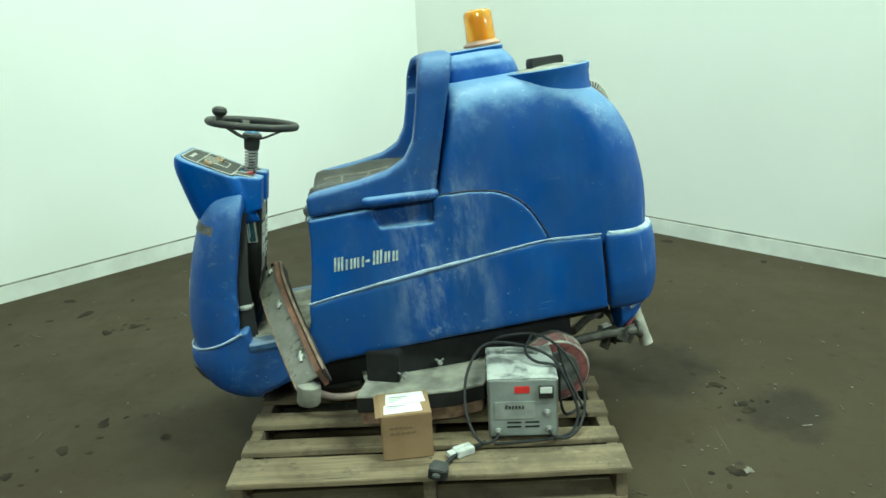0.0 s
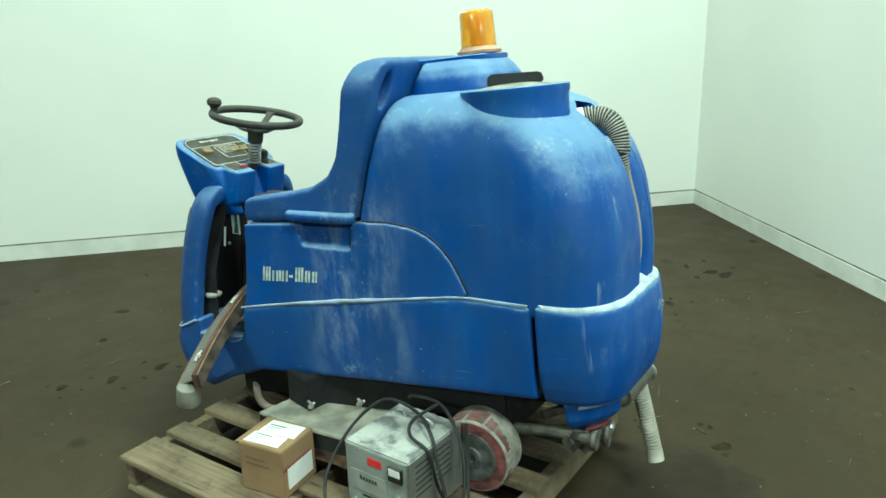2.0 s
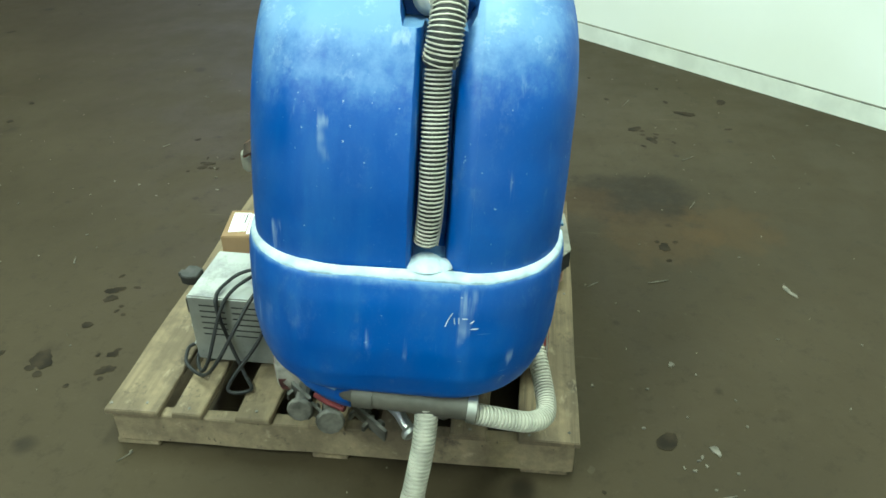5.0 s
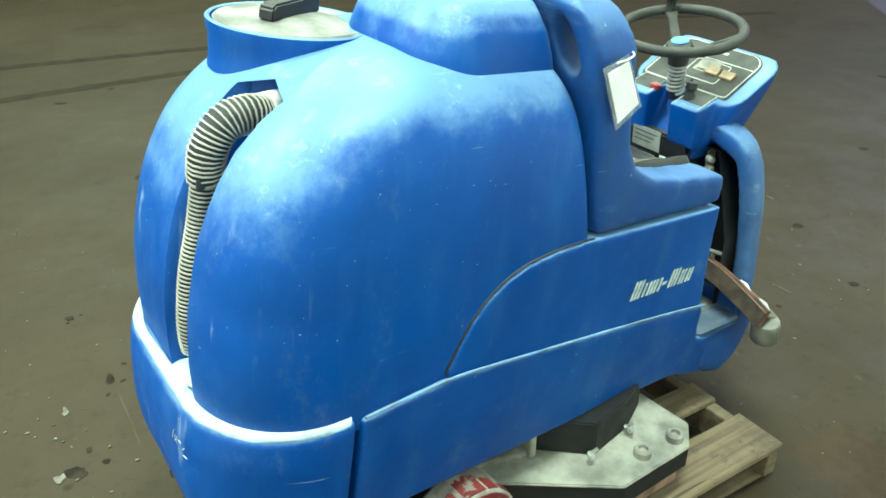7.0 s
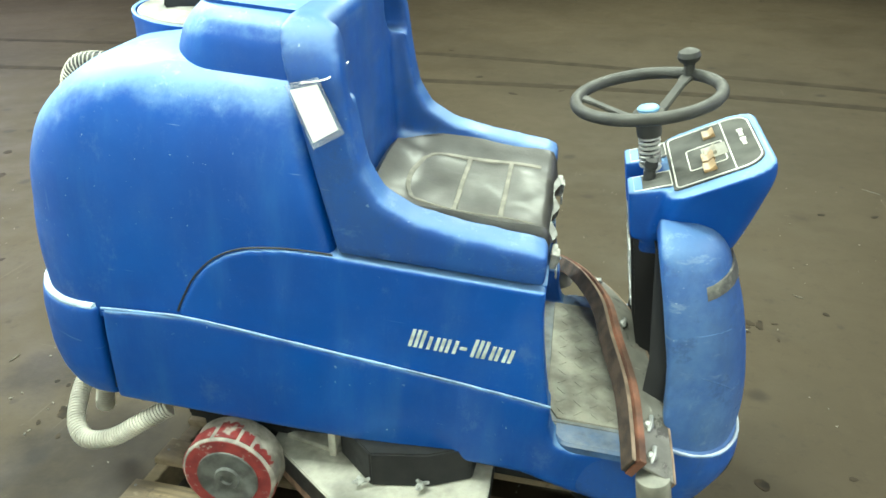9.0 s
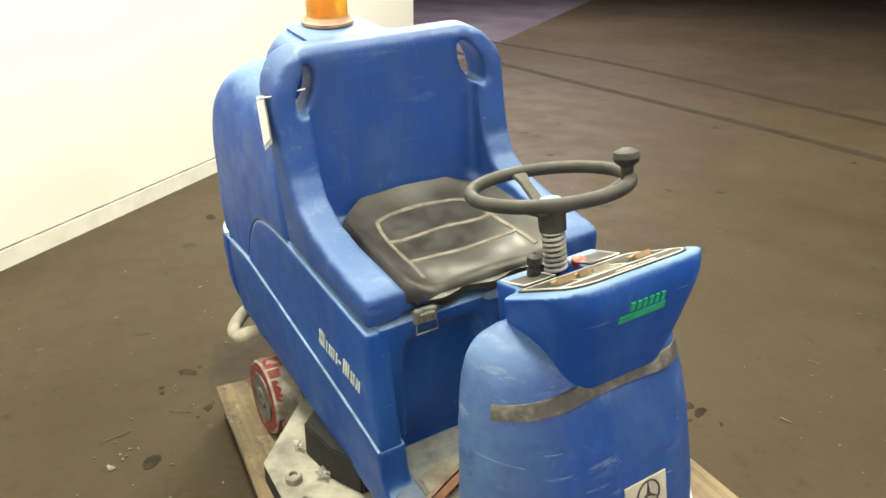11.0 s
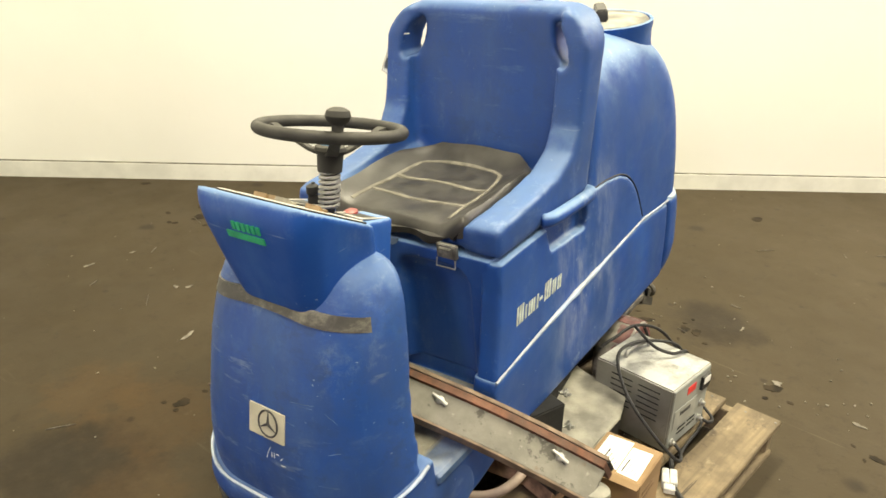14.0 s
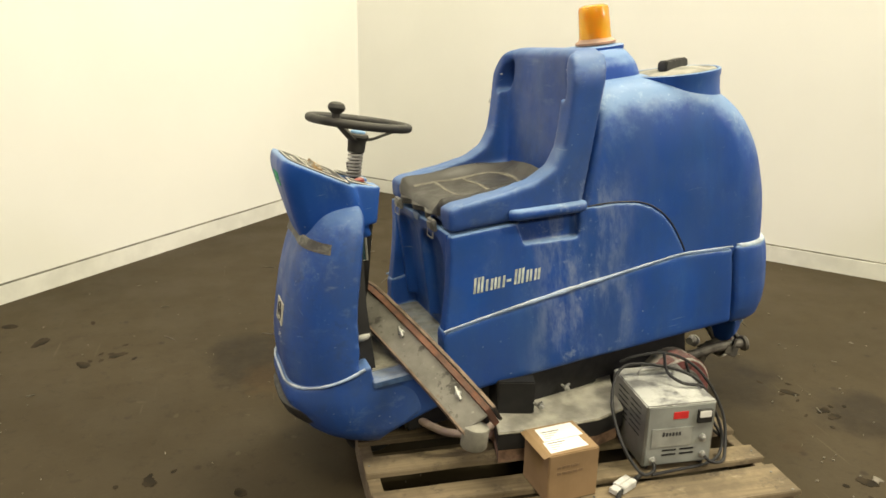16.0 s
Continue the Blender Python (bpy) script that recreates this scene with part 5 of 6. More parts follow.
# wheels
def wheel(centre, r, width, s, label, paint):
    c, ax = Vector(centre), Vector((-0.105 * s, 1.0 * s, 0)).normalized()
    bm = B()
    lathe(bm, [(r - 0.03, -width / 2), (r - 0.006, -width / 2), (r, -width / 2 + 0.008), (r, width / 2 - 0.008), (r - 0.006, width / 2), (r - 0.03, width / 2)], c, ax, 48)
    w = under("drive_wheel", bm, TYRE, None, label)
    bm = B()
    lathe(bm, [(r - 0.046, width / 2 - 0.004), (r - 0.007, width / 2 - 0.003), (r - 0.009, width / 2 + 0.0015), (r - 0.046, width / 2 + 0.001)], c, ax, 48, True)
    under("red_band", bm, paint, w, "worn red paint on the wheel wall")
    bm = B()
    h = width / 2
    lathe(bm, [(r - 0.040, h - 0.004), (r - 0.042, h + 0.005), (r - 0.048, h + 0.006), (r - 0.056, h + 0.003), (0.034, h + 0.003), (0.030, h + 0.009), (0.017, h + 0.009), (0.015, h + 0.002), (0.0, h + 0.002)], c, ax, 40)
    under("wheel_disc", bm, DISC, w, "scuffed grey wheel disc with a raised hub")
    u, v = basis(ax)
    jag = random.Random(8)
    for a0, a1, y0 in ((20, 52, 0.55), (56, 70, 0.15), (74, 100, -0.35), (106, 140, 0.0), (144, 186, 0.1), (192, 230, 0.6), (246, 290, 0.5), (300, 350, 0.65)):
        bm = B()
        rows = []
        for a in np.linspace(a0, a1, 9):
            d = u * math.cos(radians(a)) + v * math.sin(radians(a))
            q0 = y0 + jag.uniform(-0.16, 0.16)
            rows.append([c + d * rr + ax * (width / 2 - 0.006) * q for rr, q in ((r - 0.002, q0), (r + 0.0012, q0), (r + 0.0012, 0.99), (r - 0.002, 0.99))])
        loft(bm, rows)
        under("red_patch", bm, paint, w)
    return w


wheel((0.470, 0.480, 0.250), 0.121, 0.095, 1, "white and red wheel with flaking paint", FLAKING)
wheel((0.615, -0.112, 0.252), 0.121, 0.105, -1, "dirty white wheel with dull red paint", DULLRED)
bm = B()
lathe(bm, [(0.03, -0.04), (0.095, -0.04), (0.105, -0.03), (0.105, 0.03), (0.095, 0.04), (0.03, 0.04)], (-0.43, 0.10, 0.105), (-0.1, 1, 0), 36)
under("front_wheel", bm, RUBBER, None, "dark front wheel under the nose")
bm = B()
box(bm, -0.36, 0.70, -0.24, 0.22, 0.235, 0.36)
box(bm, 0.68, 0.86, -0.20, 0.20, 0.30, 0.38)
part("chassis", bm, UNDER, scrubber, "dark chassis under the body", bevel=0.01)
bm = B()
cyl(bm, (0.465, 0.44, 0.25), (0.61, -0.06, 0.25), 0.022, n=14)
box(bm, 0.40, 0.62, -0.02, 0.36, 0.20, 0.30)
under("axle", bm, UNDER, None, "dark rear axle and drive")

# brush deck
DECK = [(-0.19, 0.535), (-0.125, 0.598), (0.105, 0.612), (0.40, 0.405), (0.44, 0.05), (0.385, -0.10), (0.345, -0.28), (0.24, -0.322), (0.03, -0.343), (-0.10, -0.338), (-0.078, -0.225), (-0.15, 0.08)]
bm = B()
prism(bm, DECK, "z", 0.269, 0.278)
deck = under("brush_deck", bm, CREAM, None, "cream brush deck plate, dusty and chipped", bevel=0.003)
mid = Vector((0.12, 0.14))
bm = B()
prism(bm, [tuple(mid + (Vector(p) - mid) * 0.997) for p in DECK], "z", 0.215, 0.2688)
under("deck_skirt", bm, BLACK, deck, "black rubber deck skirt")
bm = B()
prism(bm, [tuple(mid + (Vector(p) - mid) * 0.96) for p in DECK], "z", 0.160, 0.215)
under("brush_ring", bm, simple("pinkish_brush", (0.27, 0.17, 0.12), 0.9, 0, 0.4, 30, 0.3), deck, "faded pinkish brush ring")
for x, y in ((-0.113, 0.559), (-0.005, 0.557)):
    bm = B()
    lathe(bm, [(0.022, 0.0), (0.022, 0.018), (0.018, 0.022), (0.012, 0.022), (0.011, 0.012), (0.0, 0.012)], (x, y, 0.278), n=20)
    under("deck_boss", bm, CREAM, deck, "round cream boss")
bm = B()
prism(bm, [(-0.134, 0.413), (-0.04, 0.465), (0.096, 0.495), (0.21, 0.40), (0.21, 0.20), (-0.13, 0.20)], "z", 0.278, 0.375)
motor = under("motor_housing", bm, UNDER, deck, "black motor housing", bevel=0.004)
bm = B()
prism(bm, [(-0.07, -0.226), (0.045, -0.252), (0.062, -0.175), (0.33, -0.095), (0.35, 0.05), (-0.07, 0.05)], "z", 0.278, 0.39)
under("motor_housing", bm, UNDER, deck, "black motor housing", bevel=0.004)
bm = B()
prism(bm, [(0.21, 0.40), (0.225, 0.41), (0.37, 0.38), (0.26, 0.25), (0.21, 0.30)], "z", 0.278, 0.292)
prism(bm, [(0.215, 0.28), (0.25, 0.28), (0.235, 0.42), (0.215, 0.42)], "z", 0.278, 0.37)
under("bracket", bm, CREAM, deck, "cream steel bracket", bevel=0.002)
for x, y, z, d in ((-0.03, 0.475, 0.295, (0.3, 1, 0.3)), (0.11, 0.50, 0.295, (0.7, 0.7, 0.3)), (0.058, -0.245, 0.305, (0.4, -1, 0.2)), (0.19, -0.15, 0.305, (0.1, -1, 0.2))):
    bm = B()
    lathe(bm, [(0.005, -0.01), (0.005, 0.012), (0.010, 0.012), (0.010, 0.020), (0.005, 0.021), (0.005, 0.03), (0.0, 0.031)], (x, y, z), d, 6)
    for s in (-1, 1):
        tube(bm, [(x, y, z), (x + s * 0.014, y + 0.008 * d[1], z + 0.014)], 0.0045, 6)
    under("wing_bolt", bm, ZINC, deck, "zinc wing bolt")
bm = B()
tube(bm, smooth_path([(-0.36, -0.10, 0.275), (-0.28, -0.18, 0.235), (-0.20, -0.225, 0.222), (-0.10, -0.23, 0.232), (-0.04, -0.19, 0.262)], 6), 0.013, 12)
under("lift_hose", bm, simple("pink_grey_hose", (0.40, 0.31, 0.26), 0.6, 0, 0.2, 14, 0.05), None, "pinkish grey hose under the front")
bm = B()
tube(bm, [(-0.30, -0.03, 0.262), (-0.12, -0.05, 0.268)], 0.007, 8)
lathe(bm, [(0.018, -0.012), (0.018, 0.012)], (-0.13, -0.07, 0.27), (0, 1, 0), 18)
under("linkage", bm, ZINC, None, "dull linkage rod under the front")
# rear linkages and squeegee carrier remains
for k, (p, q, r, m) in enumerate((((0.70, -0.04, 0.31), (0.95, -0.02, 0.335), 0.018, GRIME), ((0.80, 0.02, 0.30), (0.96, 0.05, 0.315), 0.02, GRIME), ((0.72, 0.10, 0.29), (0.86, 0.30, 0.28), 0.016, GRIME), ((0.84, 0.16, 0.27), (0.90, 0.22, 0.24), 0.014, STEEL))):
    bm = B()
    tube(bm, [p, (Vector(p) + Vector(q)) / 2 + Vector((0, 0, 0.012)), q], r, 10)
    lathe(bm, [(r * 1.5, -0.008), (r * 1.7, 0.0), (r * 1.5, 0.008)], q, Vector(q) - Vector(p), 12)
    under("linkage", bm, m, None, "dirty squeegee linkage under the rear", bevel=0.001)
for x, y, z in ((0.90, -0.03, 0.33), (0.86, 0.10, 0.24), (0.90, 0.14, 0.245), (0.93, 0.02, 0.30)):
    bm = B()
    box(bm, -0.03, 0.03, -0.004, 0.004, -0.03, 0.03)
    box(bm, -0.03, -0.022, -0.02, 0.02, -0.03, 0.0)
    lathe(bm, [(0.012, 0), (0.012, 0.015), (0.006, 0.018)], (0, 0.004, 0), (0, 1, 0), 6)
    bmesh.ops.transform(bm, matrix=pose(x, y, z, 15, 20, 60), verts=bm.verts)
    under("bracket", bm, GRIME, None, "grimy bracket", bevel=0.001)

bm = B()
lathe(bm, [(0.008, -0.014), (0.030, -0.014), (0.034, -0.009), (0.034, 0.009), (0.030, 0.014), (0.016, 0.014), (0.014, 0.006), (0.0, 0.006)], (0.900, -0.160, 0.187), (0.25, -1, 0.1), 24)
roller = part("guide_roller", bm, RUBBER, scrubber, "small black guide roller under the rear")
bm = B()
lathe(bm, [(0.012, 0.0), (0.012, 0.008), (0.0, 0.009)], (0.902, -0.172, 0.187), (0.25, -1, 0.1), 8)
box(bm, 0.915, 0.957, -0.164, -0.158, 0.185, 0.212)
part("roller_bracket", bm, ZINC, roller, "bright zinc bracket", bevel=0.001)
bm = B()
tube(bm, [(0.900, -0.155, 0.187), (0.885, -0.13, 0.25), (0.84, -0.09, 0.315)], 0.013, 10)
part("linkage", bm, GRIME, scrubber, "grimy arm of the guide roller")

# ---- squeegee bar lying across the foot platform ----
squeegee = empty("squeegee_bar", M_SCRUB, "rusty curved squeegee bar lying across the foot platform", "squeegee")
BAR = smooth_path([(-0.229, -0.605, 0.425), (-0.262, -0.50, 0.478), (-0.30, -0.37, 0.535), (-0.338, -0.22, 0.585), (-0.372, -0.05, 0.625), (-0.392, 0.10, 0.628), (-0.428, 0.24, 0.598), (-0.446, 0.345, 0.555), (-0.454, 0.408, 0.525)], 6)
ACR, DOWN = Vector((0.92, 0.0, 0.40)).normalized(), Vector((0.38, -0.1, -0.92)).normalized()


def bar_strip(bm, a0, a1, d0, d1, k0=0, k1=None):
    loft(bm, [[p + ACR * a + DOWN * d for a, d in ((a0, d0), (a1, d0), (a1, d1), (a0, d1))] for p in BAR[k0:k1]])


# the black strip between the blades stands in for shade in their gap
for name, dims, m, lab in (("channel_plate", (-0.056, 0.022, 0.0, 0.006), RUST, "stained grey steel plate"), ("front_lip", (-0.056, -0.050, 0.0061, 0.034), RUST, "rusty lip"), 
                          ("rubber_blade", (0.0222, 0.040, -0.012, 0.044), RUSTEDGE, "reddish worn blade"), ("blade_gap_shade", (0.0422, 0.0465, 0.002, 0.040), BLACK, "dark gap strip"), ("rubber_blade", (0.0467, 0.0525, -0.003, 0.041), DARKBLADE, "dark brown worn blade"), ("blade_edge", (0.0445, 0.0545, -0.0062, -0.0032), BENT, "tan blade edge"), ("edge_strip", (-0.062, -0.0562, -0.001, 0.036), BENT, "tan bent edge strip")):
    bm = B()
    bar_strip(bm, *dims)
    part(name, bm, m, squeegee, lab, bevel=0.001)
for k in (5, 17, 27, 40, 45):
    if k < len(BAR):
        p = BAR[k]
        d = (BAR[k + 1] - BAR[k - 1]).normalized()
        bm = B()
        tube(bm, [p - d * 0.022 - DOWN * 0.006 - ACR * 0.006, p - DOWN * 0.012, p + d * 0.02 - DOWN * 0.007 + ACR * 0.006], lambda s: 0.0055 - 0.002 * s, 7)
        lathe(bm, [(0.011, 0.0), (0.011, 0.006), (0.006, 0.012)], p - DOWN * 0.0, -DOWN, 8)
        part("clamp", bm, ZINC, squeegee, "bright wing clamp")
for end, nxt in ((0, 1), (-1, -2)):
    p = BAR[end]
    d = (BAR[end] - BAR[nxt]).normalized()
    bm = B()
    c = p - d * 0.012 + DOWN * 0.014 - ACR * 0.012
    ax = Vector((-0.25, 0.05, -1))
    lathe(bm, [(0.012, 0.0), (0.036, 0.012), (0.038, 0.02), (0.038, 0.068), (0.034, 0.075), (0.012, 0.076), (0.0, 0.07)], c, ax, 28)
    part("end_roller", bm, ROLLER, squeegee, "grey plastic end roller")

# ---- pallet ----
pallet = empty("pallet", pose(0, 0, 0), "weathered wooden pallet with seven deck boards", "pallet")
rnd = random.Random(4)


def board(name, x0, x1, y0, y1, z0, z1, along="x", label=""):
    bm = B()
    n = 9
    rows = []
    for k in range(n + 1):
        t = k / n
        j = [rnd.uniform(-0.0025, 0.0025) for _ in range(4)]
        if along == "x":
            x = x0 + (x1 - x0) * t
            chip = rnd.uniform(0, 0.006) if k in (0, n) else 0
            x += chip if k == 0 else -chip
            rows.append([(x, y0 + j[0], z0), (x, y1 + j[1], z0), (x, y1 + j[1] - 0.002, z1 + j[2] * 0.5), (x, y0 + j[0] + 0.002, z1 + j[3] * 0.5)])
        else:
            y = y0 + (y1 - y0) * t
            rows.append([(x0 + j[0], y, z0), (x1 + j[1], y, z0), (x1 + j[1], y, z1), (x0 + j[0], y, z1)])
    loft(bm, rows)
    return part(name, bm, WOOD, pallet, label, smooth=0, bevel=0.0025)


for y, w, skew in ((-0.540, 0.150, 0.006), (-0.388, 0.088, 0.01), (-0.208, 0.098, 0.012), (-0.02, 0.098, 0.0), (0.165, 0.10, 0.0), (0.345, 0.098, 0.0), (0.548, 0.155, 0.0)):
    ob = board("deck_board", -0.50, 0.792, -w / 2, w / 2, 0.112, 0.130)
    ob.matrix_local = pose(0, y, 0, 0, 0, -skew * 30)
for x in (-0.475, 0.145, 0.762):
    board("stringer", x - 0.02, x + 0.02, -0.60, 0.615, 0.018, 0.112, "y")
for y, w in ((-0.55, 0.12), (-0.02, 0.1), (0.54, 0.12)):
    board("bottom_board", -0.495, 0.78, y - w / 2, y + w / 2, 0.0, 0.0178)
for x in (-0.475, 0.145, 0.762):
    for y in (-0.605, -0.51, -0.39, -0.21, 0.165, 0.35, 0.50, 0.60):
        bm = B()
        lathe(bm, [(0.004, 0.0), (0.0045, 0.0015), (0.0, 0.002)], (x + rnd.uniform(-0.012, 0.012), y, 0.1305), n=8)
        part("nail_head", bm, RUST, pallet)

# ---- cardboard box ----
carton = empty("cardboard_box", pose(0.070, -0.428, 0.1315, 0, 0, 7), "small brown cardboard box with white labels", "box")
bm = B()
box(bm, -0.083, 0.083, -0.080, 0.080, 0.0, 0.163)
part("carton", bm, CARD, carton, bevel=0.003)
bm = B()
loft(bm, [[(-0.083 + o, -0.080, 0.163), (-0.083 + o, 0.078, 0.163), (-0.100 + o, 0.078, 0.155), (-0.100 + o, -0.078, 0.157)] for o in (0.0, 0.0025)])
part("flap", bm, CARD, carton, "lifted cardboard flap", smooth=0)
for name, m, x0, x1, y0, y1 in (("label", PAPER, -0.062, 0.070, -0.006, 0.068), ("label", PAPER, -0.072, 0.055, -0.066, -0.006)):
    bm = B()
    prism(bm, [(x0, y0), (x1, y0 + 0.004), (x1 - 0.004, y1), (x0 + 0.003, y1 - 0.003)], "z", 0.1632, 0.1645)
    lab = part("paper_label", bm, m, carton, "white paper label", smooth=0)
    for k in range(4):
        bm = B()
        box(bm, x0 + 0.012, x0 + 0.03 + 0.014 * k, y0 + 0.012 + 0.011 * k, y0 + 0.016 + 0.011 * k, 0.1642, 0.1650)
        part("print_bar", bm, INK if k == 3 else GREY, lab, smooth=0)
bm = B()
box(bm, -0.088, 0.088, 0.0, 0.0015, 0, 0.012)
bmesh.ops.transform(bm, matrix=pose(0.0836, -0.01, 0.09, 0, 0, 90) @ Matrix.Diagonal((0.75, 1, 1, 1)), verts=bm.verts)
part("red_stripe", bm, RED, carton, "red printed stripe", smooth=0)
bm = B()
box(bm, 0.083, 0.0845, -0.06, 0.062, 0.025, 0.095)
part("paper_label", bm, PAPER, carton, "white side label", smooth=0)
for z, w in ((0.115, 0.075), (0.095, 0.088)):
    for k in range(5):
        bm = B()
        box(bm, -0.055 + k * w / 5, -0.055 + (k + 0.75) * w / 5, -0.0812, -0.0795, z, z + 0.008)
        part("pen_mark", bm, simple("faint_pen", (0.22, 0.14, 0.08), 0.9) if k == 0 and z > 0.1 else bpy.data.materials["faint_pen"], carton, "faint pen marks", smooth=0)

# ---- battery charger ----
charger = empty("battery_charger", pose(0.470, -0.297, 0.1315, 0, 0, -2.0), "dusty grey steel battery charger with louvres and cables", "battery charger")
bm = B()
box(bm, -0.117, 0.117, -0.130, 0.130, 0.016, 0.230)
case = part("case", bm, CASE, charger, "grey steel case thick with white dust", bevel=0.004)
for x in (-0.095, 0.095):
    for y in (-0.105, 0.105):
        bm = B()
        lathe(bm, [(0.012, 0.0), (0.010, 0.016)], (x, y, 0.0), n=12)
        part("foot", bm, RUBBER, charger)
# black bars on the case stand in for the shaded louvre openings
for s in (1, -1):
    for c in range(2):
        for k in range(6):
            bm = B()
            y0 = -0.098 + c * 0.092 if s > 0 else -0.09 + c * 0.092
            z = 0.205 - k * 0.019
            prism(bm, [(s * 0.1165, z), (s * 0.1185, z - 0.001), (s * 0.1165, z - 0.006)], "y", y0, y0 + 0.072)
            part("louvre", bm, SLOT_SHADE, case, "black bar for the shaded louvre slot", smooth=0)
bm = B()
box(bm, -0.110, 0.110, -0.1325, -0.1295, 0.022, 0.224)
face = part("front_panel", bm, simple("grey_panel", (0.30, 0.32, 0.305), 0.5, 0.2, 0.15, 10, 0.04), charger, "pale grey front panel", bevel=0.001)


def on_face(name, x0, x1, z0, z1, mat, label="", proud=0.002, parent=None):
    m = B()
    box(m, x0, x1, -0.1323 - proud, -0.132, z0, z1)
    return part(name, m, mat, parent or face, label, bevel=min(0.001, proud / 3))


on_face("red_label", -0.028, 0.022, 0.180, 0.205, simple("bright_red_label", (0.62, 0.03, 0.035), 0.4, 0, 0.15, 20, 0), "red label")
meter = on_face("meter", 0.052, 0.100, 0.162, 0.208, BLACK, "black framed meter", 0.010)
on_face("meter_dial", 0.056, 0.096, 0.182, 0.205, PAPER, "white meter dial", 0.0112, meter)
on_face("name_plate", -0.095, 0.040, 0.085, 0.150, simple("pale_plate", (0.36, 0.375, 0.355), 0.45, 0.2, 0.15, 20, 0), "pale name plate", 0.0025)
for k in range(6):
    on_face("printed_bar", -0.060 + k * 0.011, -0.060 + k * 0.011 + 0.008, 0.122, 0.135 if k else 0.138, INK, "", 0.0035)
for x0 in (-0.055, 0.005):
    for z in (0.052, 0.068):
        on_face("slot", x0, x0 + 0.048, z, z + 0.006, SLOT_SHADE, "black bar for a shaded slot", 0.0012)
for x, z, r in ((0.078, 0.105, 0.013), (-0.085, 0.04, 0.012), (0.085, 0.045, 0.012)):
    m = B()
    lathe(m, [(r, 0.0), (r, 0.005), (r * 0.6, 0.008), (r * 0.55, 0.016), (0.0, 0.017)], (x, -0.132, z), (0, -1, 0), 16)
    part("gland", m, ZINC, face, "round fitting")
m = B()
tube(m, smooth_path([(-0.05, 0.07, 0.228), (-0.05, 0.07, 0.245), (-0.03, 0.068, 0.252), (0.04, 0.06, 0.252), (0.06, 0.058, 0.245), (0.06, 0.058, 0.228)], 5), 0.006, 10)
part("carry_handle", m, ZINC, charger, "dull carrying handle lying on the top")
CAB = (([(-0.085, -0.145, 0.04), (-0.10, -0.175, 0.03), (-0.15, -0.19, 0.04), (-0.19, -0.13, 0.11), (-0.185, -0.02, 0.20), (-0.12, 0.06, 0.27), (0.0, 0.06, 0.268), (0.10, 0.0, 0.25), (0.14, -0.03, 0.20), (0.19, -0.06, 0.08), (0.17, -0.10, 0.018), (0.10, -0.14, 0.012), (-0.02, -0.155, 0.010), (-0.10, -0.17, 0.014)]),
       ([(0.085, -0.145, 0.045), (0.10, -0.165, 0.035), (0.15, -0.15, 0.022), (0.20, -0.08, 0.03), (0.22, -0.02, 0.10), (0.19, 0.03, 0.19), (0.13, 0.07, 0.26), (0.05, 0.11, 0.285), (-0.05, 0.12, 0.275), (-0.09, 0.14, 0.25)]),
       ([(0.05, 0.11, 0.285), (0.02, 0.02, 0.262), (0.05, -0.03, 0.245), (0.122, -0.045, 0.225), (0.135, -0.02, 0.10), (0.16, 0.02, 0.012), (0.22, 0.06, 0.012), (0.23, 0.0, 0.02), (0.17, 0.08, 0.14), (0.14, 0.12, 0.24)]))
for path in CAB:
    m = B()
    tube(m, smooth_path(path, 8), 0.0052, 8)
    part("cable", m, CABLE, charger, "black cable coiled round the charger")

# ---- plug lead ----
lead = empty("plug_lead", pose(0, 0, 0), "grey connector and black plug on a short lead", "plug")
m = B()
tube(m, smooth_path([(0.335, -0.455, 0.150), (0.30, -0.475, 0.145), (0.25, -0.50, 0.145), (0.215, -0.54, 0.142), (0.19, -0.585, 0.142)], 6), 0.0075, 10)
part("cable", m, CABLE, lead, "short black lead")
m = B()
for x in (-0.011, 0.011):
    box(m, x - 0.010, x + 0.010, -0.035, 0.03, 0.0, 0.024)
box(m, -0.016, 0.016, -0.06, -0.03, 0.003, 0.02)
bmesh.ops.transform(m, matrix=pose(0.262, -0.487, 0.131, 0, 0, -62), verts=m.verts)
part("connector", m, simple("pale_grey_connector", (0.5, 0.5, 0.48), 0.6, 0, 0.2, 30, 0.05), lead, "pale grey two-pole connector", bevel=0.002)
m = B()
prism(m, [(-0.028, -0.03), (0.028, -0.03), (0.032, 0.0), (0.022, 0.03), (-0.022, 0.03), (-0.032, 0.0)], "z", 0.0, 0.036)
box(m, -0.012, 0.012, -0.05, -0.028, 0.01, 0.028)
bmesh.ops.transform(m, matrix=pose(0.175, -0.607, 0.131, 0, 8, -12), verts=m.verts)
part("plug", m, RUBBER, lead, "black plug", bevel=0.003)

# ---- marks and litter on the floor ----
rnd = random.Random(11)


LAYER = [0]


def blot(bm, x, y, rx, ry, turn, z, n=18, rough=0.25):
    """A thin flat patch with an uneven outline, each a hair above the last."""
    LAYER[0] += 1
    z += LAYER[0] * 4e-6
    ph = [rnd.uniform(0, math.tau) for _ in range(3)]
    pts = []
    for k in range(n):
        a = k * math.tau / n
        r = 1 + rough * (0.6 * math.sin(2 * a + ph[0]) + 0.5 * math.sin(3 * a + ph[1]) + 0.4 * math.sin(7 * a + ph[2])) * 0.6
        u, v = rx * r * math.cos(a), ry * r * math.sin(a)
        pts.append((x + u * math.cos(turn) - v * math.sin(turn), y + u * math.sin(turn) + v * math.cos(turn)))
    prism(bm, pts, "z", z * 0.2, z)


